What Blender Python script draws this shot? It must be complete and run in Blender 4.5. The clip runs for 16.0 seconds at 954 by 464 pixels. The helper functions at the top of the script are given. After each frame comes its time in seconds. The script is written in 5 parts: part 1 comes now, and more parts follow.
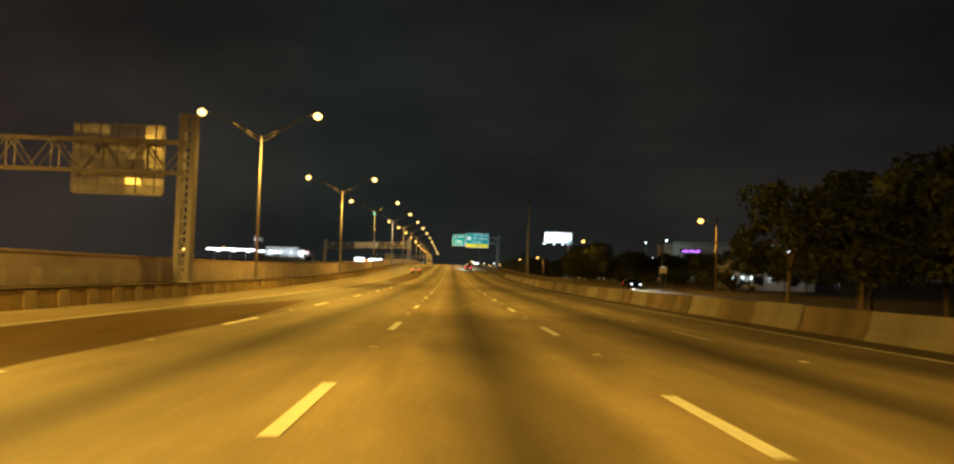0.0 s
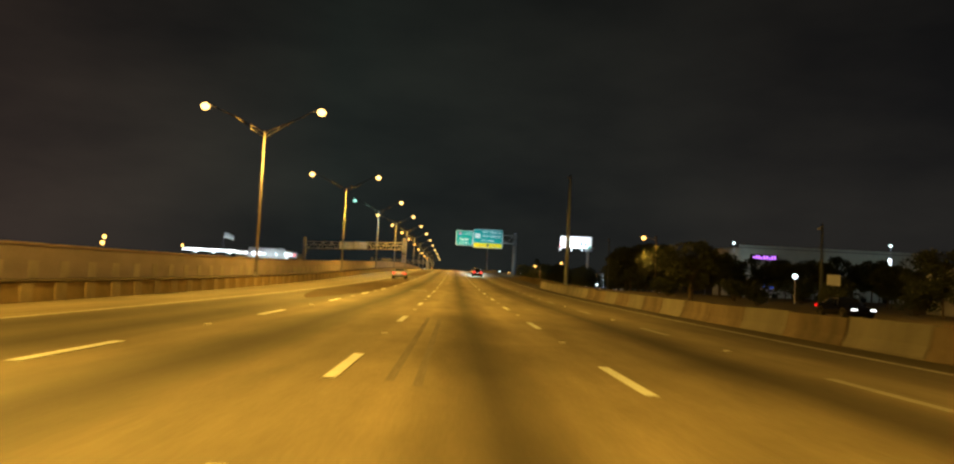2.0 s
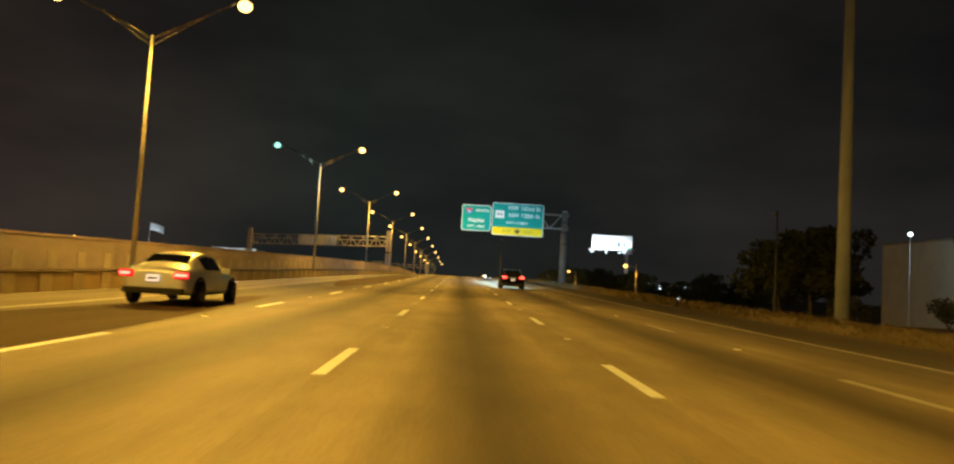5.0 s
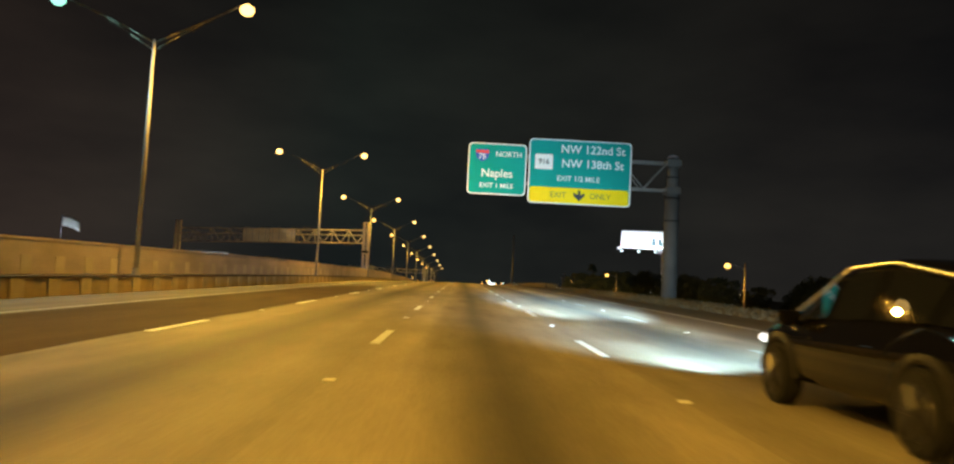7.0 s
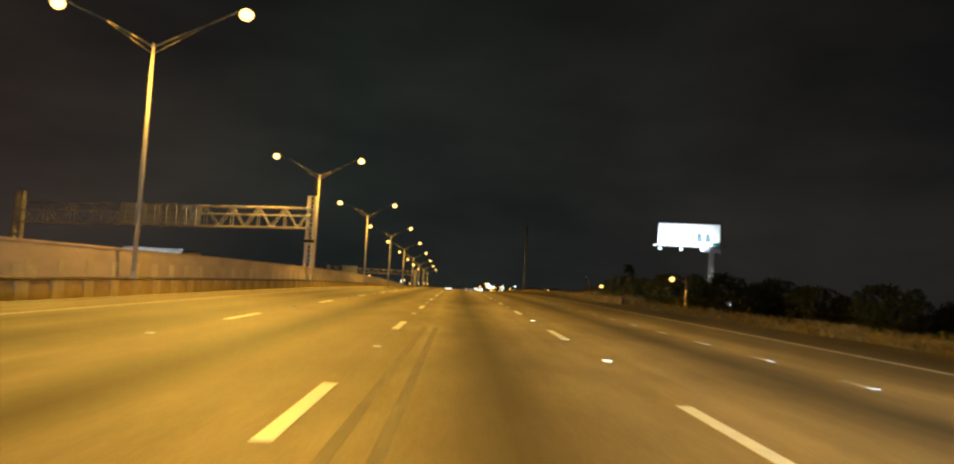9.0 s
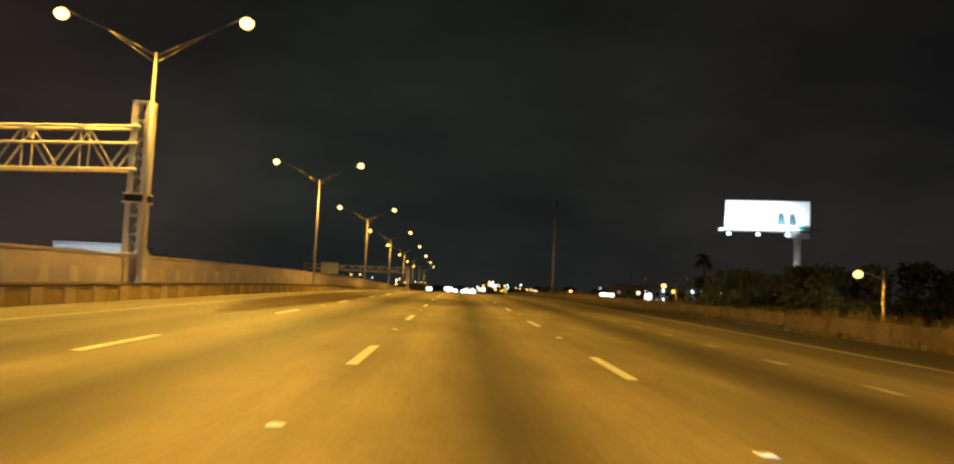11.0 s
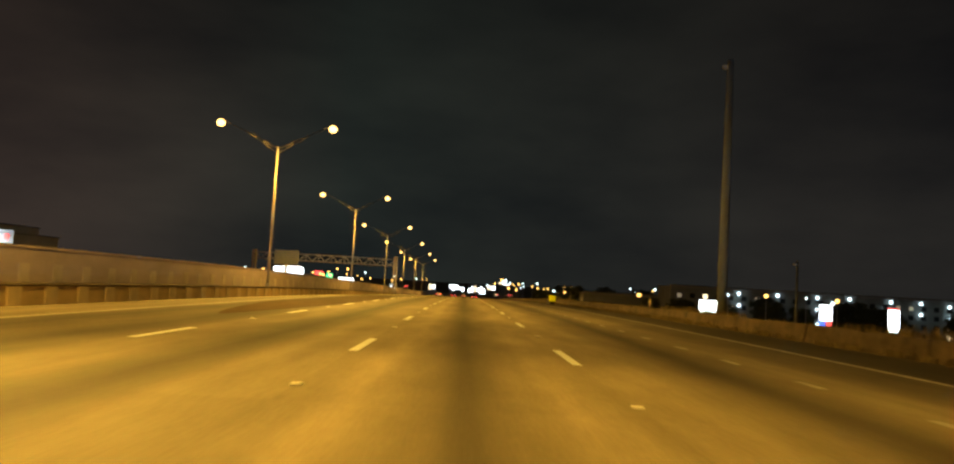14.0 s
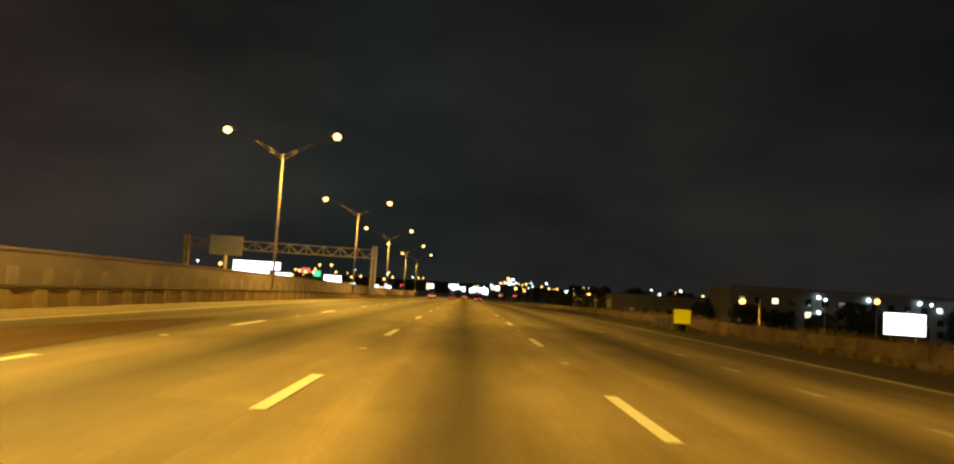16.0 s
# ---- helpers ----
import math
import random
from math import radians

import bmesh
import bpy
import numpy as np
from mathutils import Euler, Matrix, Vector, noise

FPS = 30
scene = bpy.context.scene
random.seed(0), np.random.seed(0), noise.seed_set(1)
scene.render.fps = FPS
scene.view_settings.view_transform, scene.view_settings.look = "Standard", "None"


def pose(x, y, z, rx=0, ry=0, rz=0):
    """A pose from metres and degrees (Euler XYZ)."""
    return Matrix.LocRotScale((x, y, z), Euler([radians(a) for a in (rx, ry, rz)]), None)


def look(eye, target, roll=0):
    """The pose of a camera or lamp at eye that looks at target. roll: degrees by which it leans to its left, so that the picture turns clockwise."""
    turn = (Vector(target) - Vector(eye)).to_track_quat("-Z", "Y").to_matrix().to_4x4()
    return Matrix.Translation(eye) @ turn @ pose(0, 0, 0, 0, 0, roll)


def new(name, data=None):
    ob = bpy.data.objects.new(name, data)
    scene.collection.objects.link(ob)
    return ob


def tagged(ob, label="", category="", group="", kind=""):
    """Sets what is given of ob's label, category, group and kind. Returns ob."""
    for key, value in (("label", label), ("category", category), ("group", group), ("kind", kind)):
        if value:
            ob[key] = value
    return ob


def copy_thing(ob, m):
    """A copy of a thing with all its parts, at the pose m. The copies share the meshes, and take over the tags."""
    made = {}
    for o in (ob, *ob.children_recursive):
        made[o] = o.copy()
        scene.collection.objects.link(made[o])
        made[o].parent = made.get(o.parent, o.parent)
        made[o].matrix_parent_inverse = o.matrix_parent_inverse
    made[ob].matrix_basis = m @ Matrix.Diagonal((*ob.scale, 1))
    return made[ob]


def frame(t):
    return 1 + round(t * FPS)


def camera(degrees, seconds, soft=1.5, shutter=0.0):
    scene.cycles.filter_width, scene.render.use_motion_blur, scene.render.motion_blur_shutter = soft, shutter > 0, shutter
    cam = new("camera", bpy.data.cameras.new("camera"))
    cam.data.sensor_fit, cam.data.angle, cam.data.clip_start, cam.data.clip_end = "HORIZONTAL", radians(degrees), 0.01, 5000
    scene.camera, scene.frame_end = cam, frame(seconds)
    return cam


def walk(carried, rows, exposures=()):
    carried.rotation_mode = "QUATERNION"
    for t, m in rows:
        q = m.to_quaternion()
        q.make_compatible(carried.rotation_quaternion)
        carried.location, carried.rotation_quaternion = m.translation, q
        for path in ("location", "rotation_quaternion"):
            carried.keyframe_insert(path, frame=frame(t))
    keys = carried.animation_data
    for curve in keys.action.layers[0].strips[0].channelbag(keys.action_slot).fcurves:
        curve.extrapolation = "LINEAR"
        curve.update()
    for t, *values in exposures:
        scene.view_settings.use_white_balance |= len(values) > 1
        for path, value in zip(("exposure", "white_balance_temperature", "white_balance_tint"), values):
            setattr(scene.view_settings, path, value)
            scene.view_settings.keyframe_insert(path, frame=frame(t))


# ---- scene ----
cam = camera(64.97, 16.0, soft=2.3, shutter=0.2)
PATH = [
    (0.0, pose(-0.591, 0.00, 1.303, 92.49, -1.78, -1.97)),
    (0.5, pose(-0.580, 14.37, 1.033, 92.61, -2.02, -1.91)),
    (1.0, pose(-0.560, 28.74, 0.786, 92.74, -2.29, -1.84)),
    (1.5, pose(-0.524, 43.11, 0.571, 92.90, -2.57, -1.79)),
    (2.0, pose(-0.495, 57.47, 0.388, 93.12, -2.83, -1.75)),
    (2.5, pose(-0.498, 71.81, 0.240, 93.34, -3.03, -1.70)),
    (3.0, pose(-0.485, 86.13, 0.135, 93.50, -3.19, -1.69)),
    (3.5, pose(-0.422, 100.44, 0.073, 93.47, -3.38, -1.66)),
    (4.0, pose(-0.394, 114.73, 0.052, 93.46, -3.48, -1.57)),
    (4.5, pose(-0.387, 129.00, 0.077, 93.52, -3.46, -1.49)),
    (5.0, pose(-0.399, 143.24, 0.149, 93.65, -3.35, -1.43)),
    (5.5, pose(-0.426, 157.47, 0.253, 93.79, -3.21, -1.38)),
    (6.0, pose(-0.464, 171.67, 0.389, 93.92, -3.05, -1.34)),
    (6.5, pose(-0.510, 185.84, 0.556, 94.00, -2.93, -1.31)),
    (7.0, pose(-0.558, 199.99, 0.733, 94.00, -2.89, -1.29)),
    (7.5, pose(-0.600, 214.12, 0.918, 94.07, -2.90, -1.33)),
    (8.0, pose(-0.626, 228.23, 1.111, 94.11, -2.97, -1.41)),
    (8.5, pose(-0.628, 242.30, 1.291, 94.14, -3.10, -1.50)),
    (9.0, pose(-0.617, 256.33, 1.458, 94.19, -3.19, -1.59)),
    (9.5, pose(-0.606, 270.31, 1.614, 94.18, -3.15, -1.61)),
    (10.0, pose(-0.593, 284.24, 1.750, 94.15, -3.02, -1.60)),
    (10.5, pose(-0.573, 298.15, 1.870, 94.09, -2.85, -1.58)),
    (11.0, pose(-0.542, 312.02, 1.971, 94.03, -2.69, -1.55)),
    (11.5, pose(-0.495, 325.88, 2.051, 93.99, -2.59, -1.54)),
    (12.0, pose(-0.428, 339.73, 2.112, 93.98, -2.60, -1.57)),
    (12.5, pose(-0.351, 353.55, 2.151, 94.07, -2.76, -1.46)),
    (13.0, pose(-0.251, 367.33, 2.164, 93.97, -2.99, -1.29)),
    (13.5, pose(-0.160, 381.02, 2.153, 93.88, -3.19, -1.09)),
    (14.0, pose(-0.081, 394.70, 2.117, 93.81, -3.36, -0.99)),
    (14.5, pose(-0.037, 408.39, 2.055, 93.72, -3.51, -0.92)),
    (15.0, pose(-0.024, 422.12, 1.966, 93.75, -3.62, -0.91)),
    (15.5, pose(-0.032, 435.86, 1.851, 93.76, -3.68, -0.91)),
    (16.0, pose(-0.050, 449.62, 1.709, 93.79, -3.71, -0.90)),
]
walk(cam, PATH, [(0.0, -0.12), (1.0, 0.0), (2.5, -0.2), (3.0, -0.25), (4.0, -0.1), (6.5, -0.4), (7.0, -0.4), (8.0, -0.2), (8.5, -0.25), (9.0, -0.1), (11.5, -0.05), (12.5, -0.2), (13.0, -0.4), (13.5, -0.15), (14.5, -0.05), (15.0, -0.05), (15.5, -0.03), (16.0, -0.08)])

# ---- night sky, exposure ----
scene.view_settings.exposure = 0.0
world = bpy.data.worlds.new("night_sky")
scene.world = world
world.use_nodes = True
wn, wl = world.node_tree.nodes, world.node_tree.links
bg = wn["Background"]
wco = wn.new("ShaderNodeTexCoord")
wmap = wn.new("ShaderNodeMapping")
wmap.inputs["Scale"].default_value = (1.0, 1.0, 2.6)
wno = wn.new("ShaderNodeTexNoise")
wno.inputs["Scale"].default_value = 2.3
wno.inputs["Detail"].default_value = 6.0
wramp = wn.new("ShaderNodeValToRGB")
wramp.color_ramp.elements[0].position, wramp.color_ramp.elements[0].color = 0.36, (0.0062, 0.0061, 0.0062, 1)
wramp.color_ramp.elements[1].position, wramp.color_ramp.elements[1].color = 0.68, (0.0150, 0.0138, 0.0120, 1)
wl.new(wco.outputs["Generated"], wmap.inputs["Vector"])
wl.new(wmap.outputs["Vector"], wno.inputs["Vector"])
wl.new(wno.outputs["Fac"], wramp.inputs["Fac"])
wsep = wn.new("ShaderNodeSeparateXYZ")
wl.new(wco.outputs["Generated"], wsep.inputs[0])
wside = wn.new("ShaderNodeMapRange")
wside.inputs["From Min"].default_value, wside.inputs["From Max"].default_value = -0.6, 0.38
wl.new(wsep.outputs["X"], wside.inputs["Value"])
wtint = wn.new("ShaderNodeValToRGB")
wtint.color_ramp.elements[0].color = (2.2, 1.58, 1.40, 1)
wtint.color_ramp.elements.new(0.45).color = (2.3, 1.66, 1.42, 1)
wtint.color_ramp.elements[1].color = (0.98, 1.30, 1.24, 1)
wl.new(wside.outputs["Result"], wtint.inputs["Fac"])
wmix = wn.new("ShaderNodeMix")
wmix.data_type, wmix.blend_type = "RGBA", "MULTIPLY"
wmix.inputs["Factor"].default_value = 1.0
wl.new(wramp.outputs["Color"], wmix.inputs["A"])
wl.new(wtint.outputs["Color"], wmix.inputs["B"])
wup = wn.new("ShaderNodeMapRange")
wup.interpolation_type = "SMOOTHSTEP"
wup.inputs["From Min"].default_value, wup.inputs["From Max"].default_value = 0.0, 0.42
wup.inputs["To Min"].default_value, wup.inputs["To Max"].default_value = 1.8, 0.85
wl.new(wsep.outputs["Z"], wup.inputs["Value"])
wl.new(wup.outputs["Result"], bg.inputs["Strength"])
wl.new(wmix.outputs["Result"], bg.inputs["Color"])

SODIUM = (1.0, 0.53, 0.062)
LAMP_WATTS = 35000.0
COLD = (0.78, 0.92, 1.0)

# ---- the road's long profile ----
KNOTS = [0.86, 0.0, -0.69, -1.13, -1.25, -1.03, -0.57, -0.04, 0.41, 0.72, 0.86, 0.79, 0.51, 0.0, -0.7, -1.54,
         -2.48, -3.4, -4.3, -5.1, -5.8, -6.4, -6.9, -7.3, -7.6, -7.8, -7.9]
Y_END = 990.0


def zr(y):
    y = min(max(y, -40.0), 999.0)
    i = int((y + 40) // 40)
    u = (y + 40) / 40 - i
    p = [KNOTS[max(0, min(len(KNOTS) - 1, j))] for j in (i - 1, i, i + 1, i + 2)]
    return 0.5 * (2 * p[1] + (p[2] - p[0]) * u + (2 * p[0] - 5 * p[1] + 4 * p[2] - p[3]) * u * u
                  + (3 * p[1] - p[0] - 3 * p[2] + p[3]) * u ** 3)


def smooth(a, b, v):
    u = min(1.0, max(0.0, (v - a) / (b - a)))
    return u * u * (3 - 2 * u)


def zg(x, y):
    """Height of the ground beside the road: an embankment on the right that falls to the frontage street."""
    base = zr(y) - 0.10
    if x > 12:
        low = -1.5 - 3.6 * smooth(190, 310, y) - 2.0 * smooth(320, 470, y) - 1.8 * smooth(480, 620, y)
        return base + (min(low, base) - base) * smooth(18.5, 29, x) + 0.25 * smooth(12.4, 14, x) * (1 - smooth(14, 20, x))
    if -60 < x < 12.2:
        return base - 1.6
    if x < -62:
        return base + (min(-2.0, base - 1.5) - base) * smooth(-62, -80, x)
    return base


# ---- materials ----
def mat(name, colour, rough=0.7, metal=0.0, scale=6.0, amount=0.25, bump=0.1, fine=60.0, stretch=(1, 1, 1), spec=0.5, vary=0.0):
    m = bpy.data.materials.new(name)
    m.use_nodes = True
    n, l = m.node_tree.nodes, m.node_tree.links
    b = n["Principled BSDF"]
    b.inputs["Roughness"].default_value, b.inputs["Metallic"].default_value = rough, metal
    b.inputs["Specular IOR Level"].default_value = spec
    co = n.new("ShaderNodeTexCoord")
    mp = n.new("ShaderNodeMapping")
    mp.inputs["Scale"].default_value = stretch
    l.new(co.outputs["Object"], mp.inputs["Vector"])
    if vary:
        who = n.new("ShaderNodeObjectInfo")
        far = n.new("ShaderNodeMath")
        far.operation = "MULTIPLY"
        far.inputs[1].default_value = 61.0
        l.new(who.outputs["Random"], far.inputs[0])
        l.new(far.outputs[0], mp.inputs["Location"])
    big, small = n.new("ShaderNodeTexNoise"), n.new("ShaderNodeTexNoise")
    big.inputs["Scale"].default_value, big.inputs["Detail"].default_value = scale, 5.0
    small.inputs["Scale"].default_value, small.inputs["Detail"].default_value = fine, 3.0
    for t in (big, small):
        l.new(mp.outputs["Vector"], t.inputs["Vector"])
    mix = n.new("ShaderNodeMix")
    mix.data_type = "RGBA"
    mix.blend_type = "MULTIPLY"
    mix.inputs["Factor"].default_value = 1.0
    mix.inputs["A"].default_value = (*colour, 1)
    addm = n.new("ShaderNodeMath")
    addm.operation = "MULTIPLY_ADD"
    l.new(big.outputs["Fac"], addm.inputs[0])
    addm.inputs[1].default_value, addm.inputs[2].default_value = 2.2 * amount, 1.0 - 1.1 * amount
    mul = n.new("ShaderNodeMath")
    mul.operation = "MULTIPLY_ADD"
    l.new(small.outputs["Fac"], mul.inputs[0])
    mul.inputs[1].default_value = 0.8 * amount
    l.new(addm.outputs[0], mul.inputs[2])
    last = mul
    if vary:
        oi = n.new("ShaderNodeObjectInfo")
        vm = n.new("ShaderNodeMath")
        vm.operation = "MULTIPLY_ADD"
        l.new(oi.outputs["Random"], vm.inputs[0])
        vm.inputs[1].default_value = vary
        sub = n.new("ShaderNodeMath")
        sub.operation = "SUBTRACT"
        l.new(mul.outputs[0], sub.inputs[0])
        sub.inputs[1].default_value = vary / 2
        l.new(sub.outputs[0], vm.inputs[2])
        last = vm
    l.new(last.outputs[0], mix.inputs["B"])
    l.new(mix.outputs["Result"], b.inputs["Base Color"])
    if bump:
        bp = n.new("ShaderNodeBump")
        bp.inputs["Strength"].default_value, bp.inputs["Distance"].default_value = bump, 0.02
        l.new(small.outputs["Fac"], bp.inputs["Height"])
        l.new(bp.outputs["Normal"], b.inputs["Normal"])
    return m


def glow(name, colour, strength):
    m = bpy.data.materials.new(name)
    m.use_nodes = True
    b = m.node_tree.nodes["Principled BSDF"]
    b.inputs["Base Color"].default_value = (*colour, 1)
    b.inputs["Emission Color"].default_value = (*colour, 1)
    b.inputs["Emission Strength"].default_value = strength
    b.inputs["Roughness"].default_value = 0.4
    return m


def road_material():
    """Old concrete lanes with oil-darkened middles, long streaks and patches."""
    m = mat("worn_concrete_road", (0.26, 0.232, 0.172), 0.70, 0, 1.3, 0.55, 0.3, 24.0, (1.0, 0.16, 1.0), spec=0.38)
    n, l = m.node_tree.nodes, m.node_tree.links
    b = n["Principled BSDF"]
    prior = b.inputs["Base Color"].links[0].from_socket
    co = n.new("ShaderNodeTexCoord")
    sep = n.new("ShaderNodeSeparateXYZ")
    l.new(co.outputs["Object"], sep.inputs[0])
    wob = n.new("ShaderNodeTexNoise")
    wob.inputs["Scale"].default_value = 0.35
    wob.inputs["Detail"].default_value = 4.0
    wmp = n.new("ShaderNodeMapping")
    wmp.inputs["Scale"].default_value = (1.0, 0.12, 1.0)
    l.new(co.outputs["Object"], wmp.inputs["Vector"])
    l.new(wmp.outputs["Vector"], wob.inputs["Vector"])
    off = n.new("ShaderNodeMath")
    off.operation = "MULTIPLY_ADD"
    l.new(wob.outputs["Fac"], off.inputs[0])
    off.inputs[1].default_value = 0.7
    sh = n.new("ShaderNodeMath")
    sh.operation = "SUBTRACT"
    l.new(sep.outputs["X"], sh.inputs[0])
    sh.inputs[1].default_value = 0.35
    l.new(sh.outputs[0], off.inputs[2])
    rng = n.new("ShaderNodeMapRange")
    rng.inputs["From Min"].default_value, rng.inputs["From Max"].default_value = -22.0, 14.0
    l.new(off.outputs[0], rng.inputs["Value"])
    ramp = n.new("ShaderNodeValToRGB")
    # besides oil, tones offset the lamp light: right lanes lighter, right shoulder darker
    stops = ((-20.0, .70), (-13.0, .78), (-10.6, .66), (-9.9, .48), (-9.2, .26), (-8.2, .46), (-7.2, .24), (-6.35, .46), (-5.95, .72), (-5.2, .68), (-4.1, .20), (-3.1, .74),
             (-2.1, .82), (-1.2, .98), (0.0, .30), (1.2, 1.0), (2.2, .90), (3.0, .94), (4.5, .31), (5.6, .78), (6.4, .84), (7.3, .50), (8.4, .46),
             (9.3, .26), (11.0, .20))
    el = ramp.color_ramp.elements
    el[0].color, el[1].color = (0.6, 0.58, 0.54, 1), (0.26, 0.25, 0.23, 1)
    for x, v in stops:
        v = v ** 1.25
        el.new((x + 22) / 36).color = (v, v * 0.97, v * 0.93, 1)
    l.new(rng.outputs["Result"], ramp.inputs["Fac"])
    mx = n.new("ShaderNodeMix")
    mx.data_type, mx.blend_type = "RGBA", "MULTIPLY"
    mx.inputs["Factor"].default_value = 1.0
    l.new(prior, mx.inputs["A"])
    l.new(ramp.outputs["Color"], mx.inputs["B"])
    # slabs poured at different times differ a little in tone
    cells = []
    for axis, size, shift in (("X", 4.03, 2.02), ("Y", 18.3, 0.0)):
        ad = n.new("ShaderNodeMath")
        ad.operation = "ADD"
        l.new(sep.outputs[axis], ad.inputs[0])
        ad.inputs[1].default_value = shift
        dv = n.new("ShaderNodeMath")
        dv.operation = "DIVIDE"
        l.new(ad.outputs[0], dv.inputs[0])
        dv.inputs[1].default_value = size
        fl = n.new("ShaderNodeMath")
        fl.operation = "FLOOR"
        l.new(dv.outputs[0], fl.inputs[0])
        cells.append(fl)
    cmb = n.new("ShaderNodeCombineXYZ")
    l.new(cells[0].outputs[0], cmb.inputs[0])
    l.new(cells[1].outputs[0], cmb.inputs[1])
    wn_ = n.new("ShaderNodeTexWhiteNoise")
    l.new(cmb.outputs[0], wn_.inputs["Vector"])
    blot = n.new("ShaderNodeTexNoise")
    blot.inputs["Scale"].default_value, blot.inputs["Detail"].default_value = 0.9, 6.0
    bmp_ = n.new("ShaderNodeMapping")
    bmp_.inputs["Scale"].default_value = (1.0, 0.45, 1.0)
    l.new(co.outputs["Object"], bmp_.inputs["Vector"])
    l.new(bmp_.outputs["Vector"], blot.inputs["Vector"])
    t1 = n.new("ShaderNodeMath")
    t1.operation = "MULTIPLY_ADD"
    l.new(wn_.outputs["Value"], t1.inputs[0])
    t1.inputs[1].default_value, t1.inputs[2].default_value = 0.16, 0.62
    t2 = n.new("ShaderNodeMath")
    t2.operation = "MULTIPLY_ADD"
    l.new(blot.outputs["Fac"], t2.inputs[0])
    t2.inputs[1].default_value = 0.62
    l.new(t1.outputs[0], t2.inputs[2])
    smp = n.new("ShaderNodeMapping")
    smp.inputs["Scale"].default_value = (1.3, 0.03, 1.0)
    l.new(co.outputs["Object"], smp.inputs["Vector"])
    streak = n.new("ShaderNodeTexNoise")
    streak.inputs["Scale"].default_value, streak.inputs["Detail"].default_value = 1.0, 5.0
    l.new(smp.outputs["Vector"], streak.inputs["Vector"])
    t3 = n.new("ShaderNodeMath")
    t3.operation = "MULTIPLY_ADD"
    l.new(streak.outputs["Fac"], t3.inputs[0])
    t3.inputs[1].default_value, t3.inputs[2].default_value = 0.7, 0.65
    t4 = n.new("ShaderNodeMath")
    t4.operation = "MULTIPLY"
    l.new(t2.outputs[0], t4.inputs[0])
    l.new(t3.outputs[0], t4.inputs[1])
    my = n.new("ShaderNodeMix")
    my.data_type, my.blend_type = "RGBA", "MULTIPLY"
    my.inputs["Factor"].default_value = 1.0
    l.new(mx.outputs["Result"], my.inputs["A"])
    l.new(t4.outputs[0], my.inputs["B"])
    l.new(my.outputs["Result"], b.inputs["Base Color"])
    return m


M_ROAD = road_material()
M_PAINT = mat("worn_white_road_paint", (0.84, 0.91, 0.95), 0.5, 0, 5.0, 0.16, 0.1, 80.0, vary=0.12)
M_LINE = mat("dusty_edge_line_paint", (0.30, 0.30, 0.29), 0.6, 0, 1.2, 0.7, 0.1, 60.0)
M_DARKSTRIP = mat("dark_lane_strip", (0.075, 0.050, 0.024), 0.85, 0, 1.2, 0.6, 0.3, 26.0, (1.0, 0.2, 1.0), spec=0.12)
M_MARK = mat("tyre_rubber_streak", (0.17, 0.155, 0.13), 0.7, 0, 3.0, 0.5, 0.05, 30.0, (4, 0.3, 1))
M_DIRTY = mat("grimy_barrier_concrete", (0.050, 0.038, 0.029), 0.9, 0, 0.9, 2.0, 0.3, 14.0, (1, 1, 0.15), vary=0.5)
M_BANK = mat("mottled_dark_barrier_concrete", (0.036, 0.026, 0.019), 0.95, 0, 1.1, 2.0, 0.5, 5.0, vary=0.5)
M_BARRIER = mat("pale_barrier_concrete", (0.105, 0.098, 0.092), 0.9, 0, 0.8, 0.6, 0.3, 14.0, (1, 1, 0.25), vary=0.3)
M_DIRTY_GOLD = mat("stained_parapet_concrete", (0.52, 0.40, 0.22), 0.85, 0, 0.8, 0.45, 0.25, 14.0)
# the shadow line along the parapet's top is put into this dark colour
M_COPING = mat("shadow_dark_coping", (0.10, 0.08, 0.055), 0.9, 0, 0.6, 0.5, 0.2, 12.0)
M_STRIPE = mat("pale_wall_pilaster", (0.62, 0.57, 0.57), 0.88, 0, 0.8, 0.4, 0.2, 12.0, vary=0.3)
M_PATCH = mat("pale_painted_over_patch", (0.60, 0.58, 0.55), 0.85, 0, 1.5, 0.35, 0.15, 20.0)
M_PALE = mat("pale_pilaster_concrete", (0.62, 0.52, 0.35), 0.85, 0, 1.2, 0.35, 0.2, 16.0, vary=0.25)
M_WALL = mat("stained_wall_concrete", (0.56, 0.49, 0.55), 0.88, 0, 0.5, 0.4, 0.25, 9.0, (1, 0.5, 1.6), vary=0.16)
M_GRASS = mat("dry_verge_grass", (0.105, 0.085, 0.045), 0.95, 0, 0.35, 0.6, 0.9, 8.0)
M_GALV = mat("galvanised_steel", (0.46, 0.46, 0.56), 0.55, 0.35, 2.0, 0.2, 0.06, 30.0)
M_ALU = mat("bare_sign_back_aluminium", (0.84, 0.80, 0.76), 0.30, 0.9, 0.7, 0.3, 1.0, 2.0)
# galvanised steel darkened: the arms' lack of light is put into the colour
M_ARM = mat("shade_dark_steel", (0.20, 0.19, 0.18), 0.6, 0.2, 2.0, 0.25, 0.06, 30.0)
M_POLE = mat("pale_concrete_pole", (0.62, 0.62, 0.60), 0.8, 0, 1.0, 0.25, 0.12, 30.0)
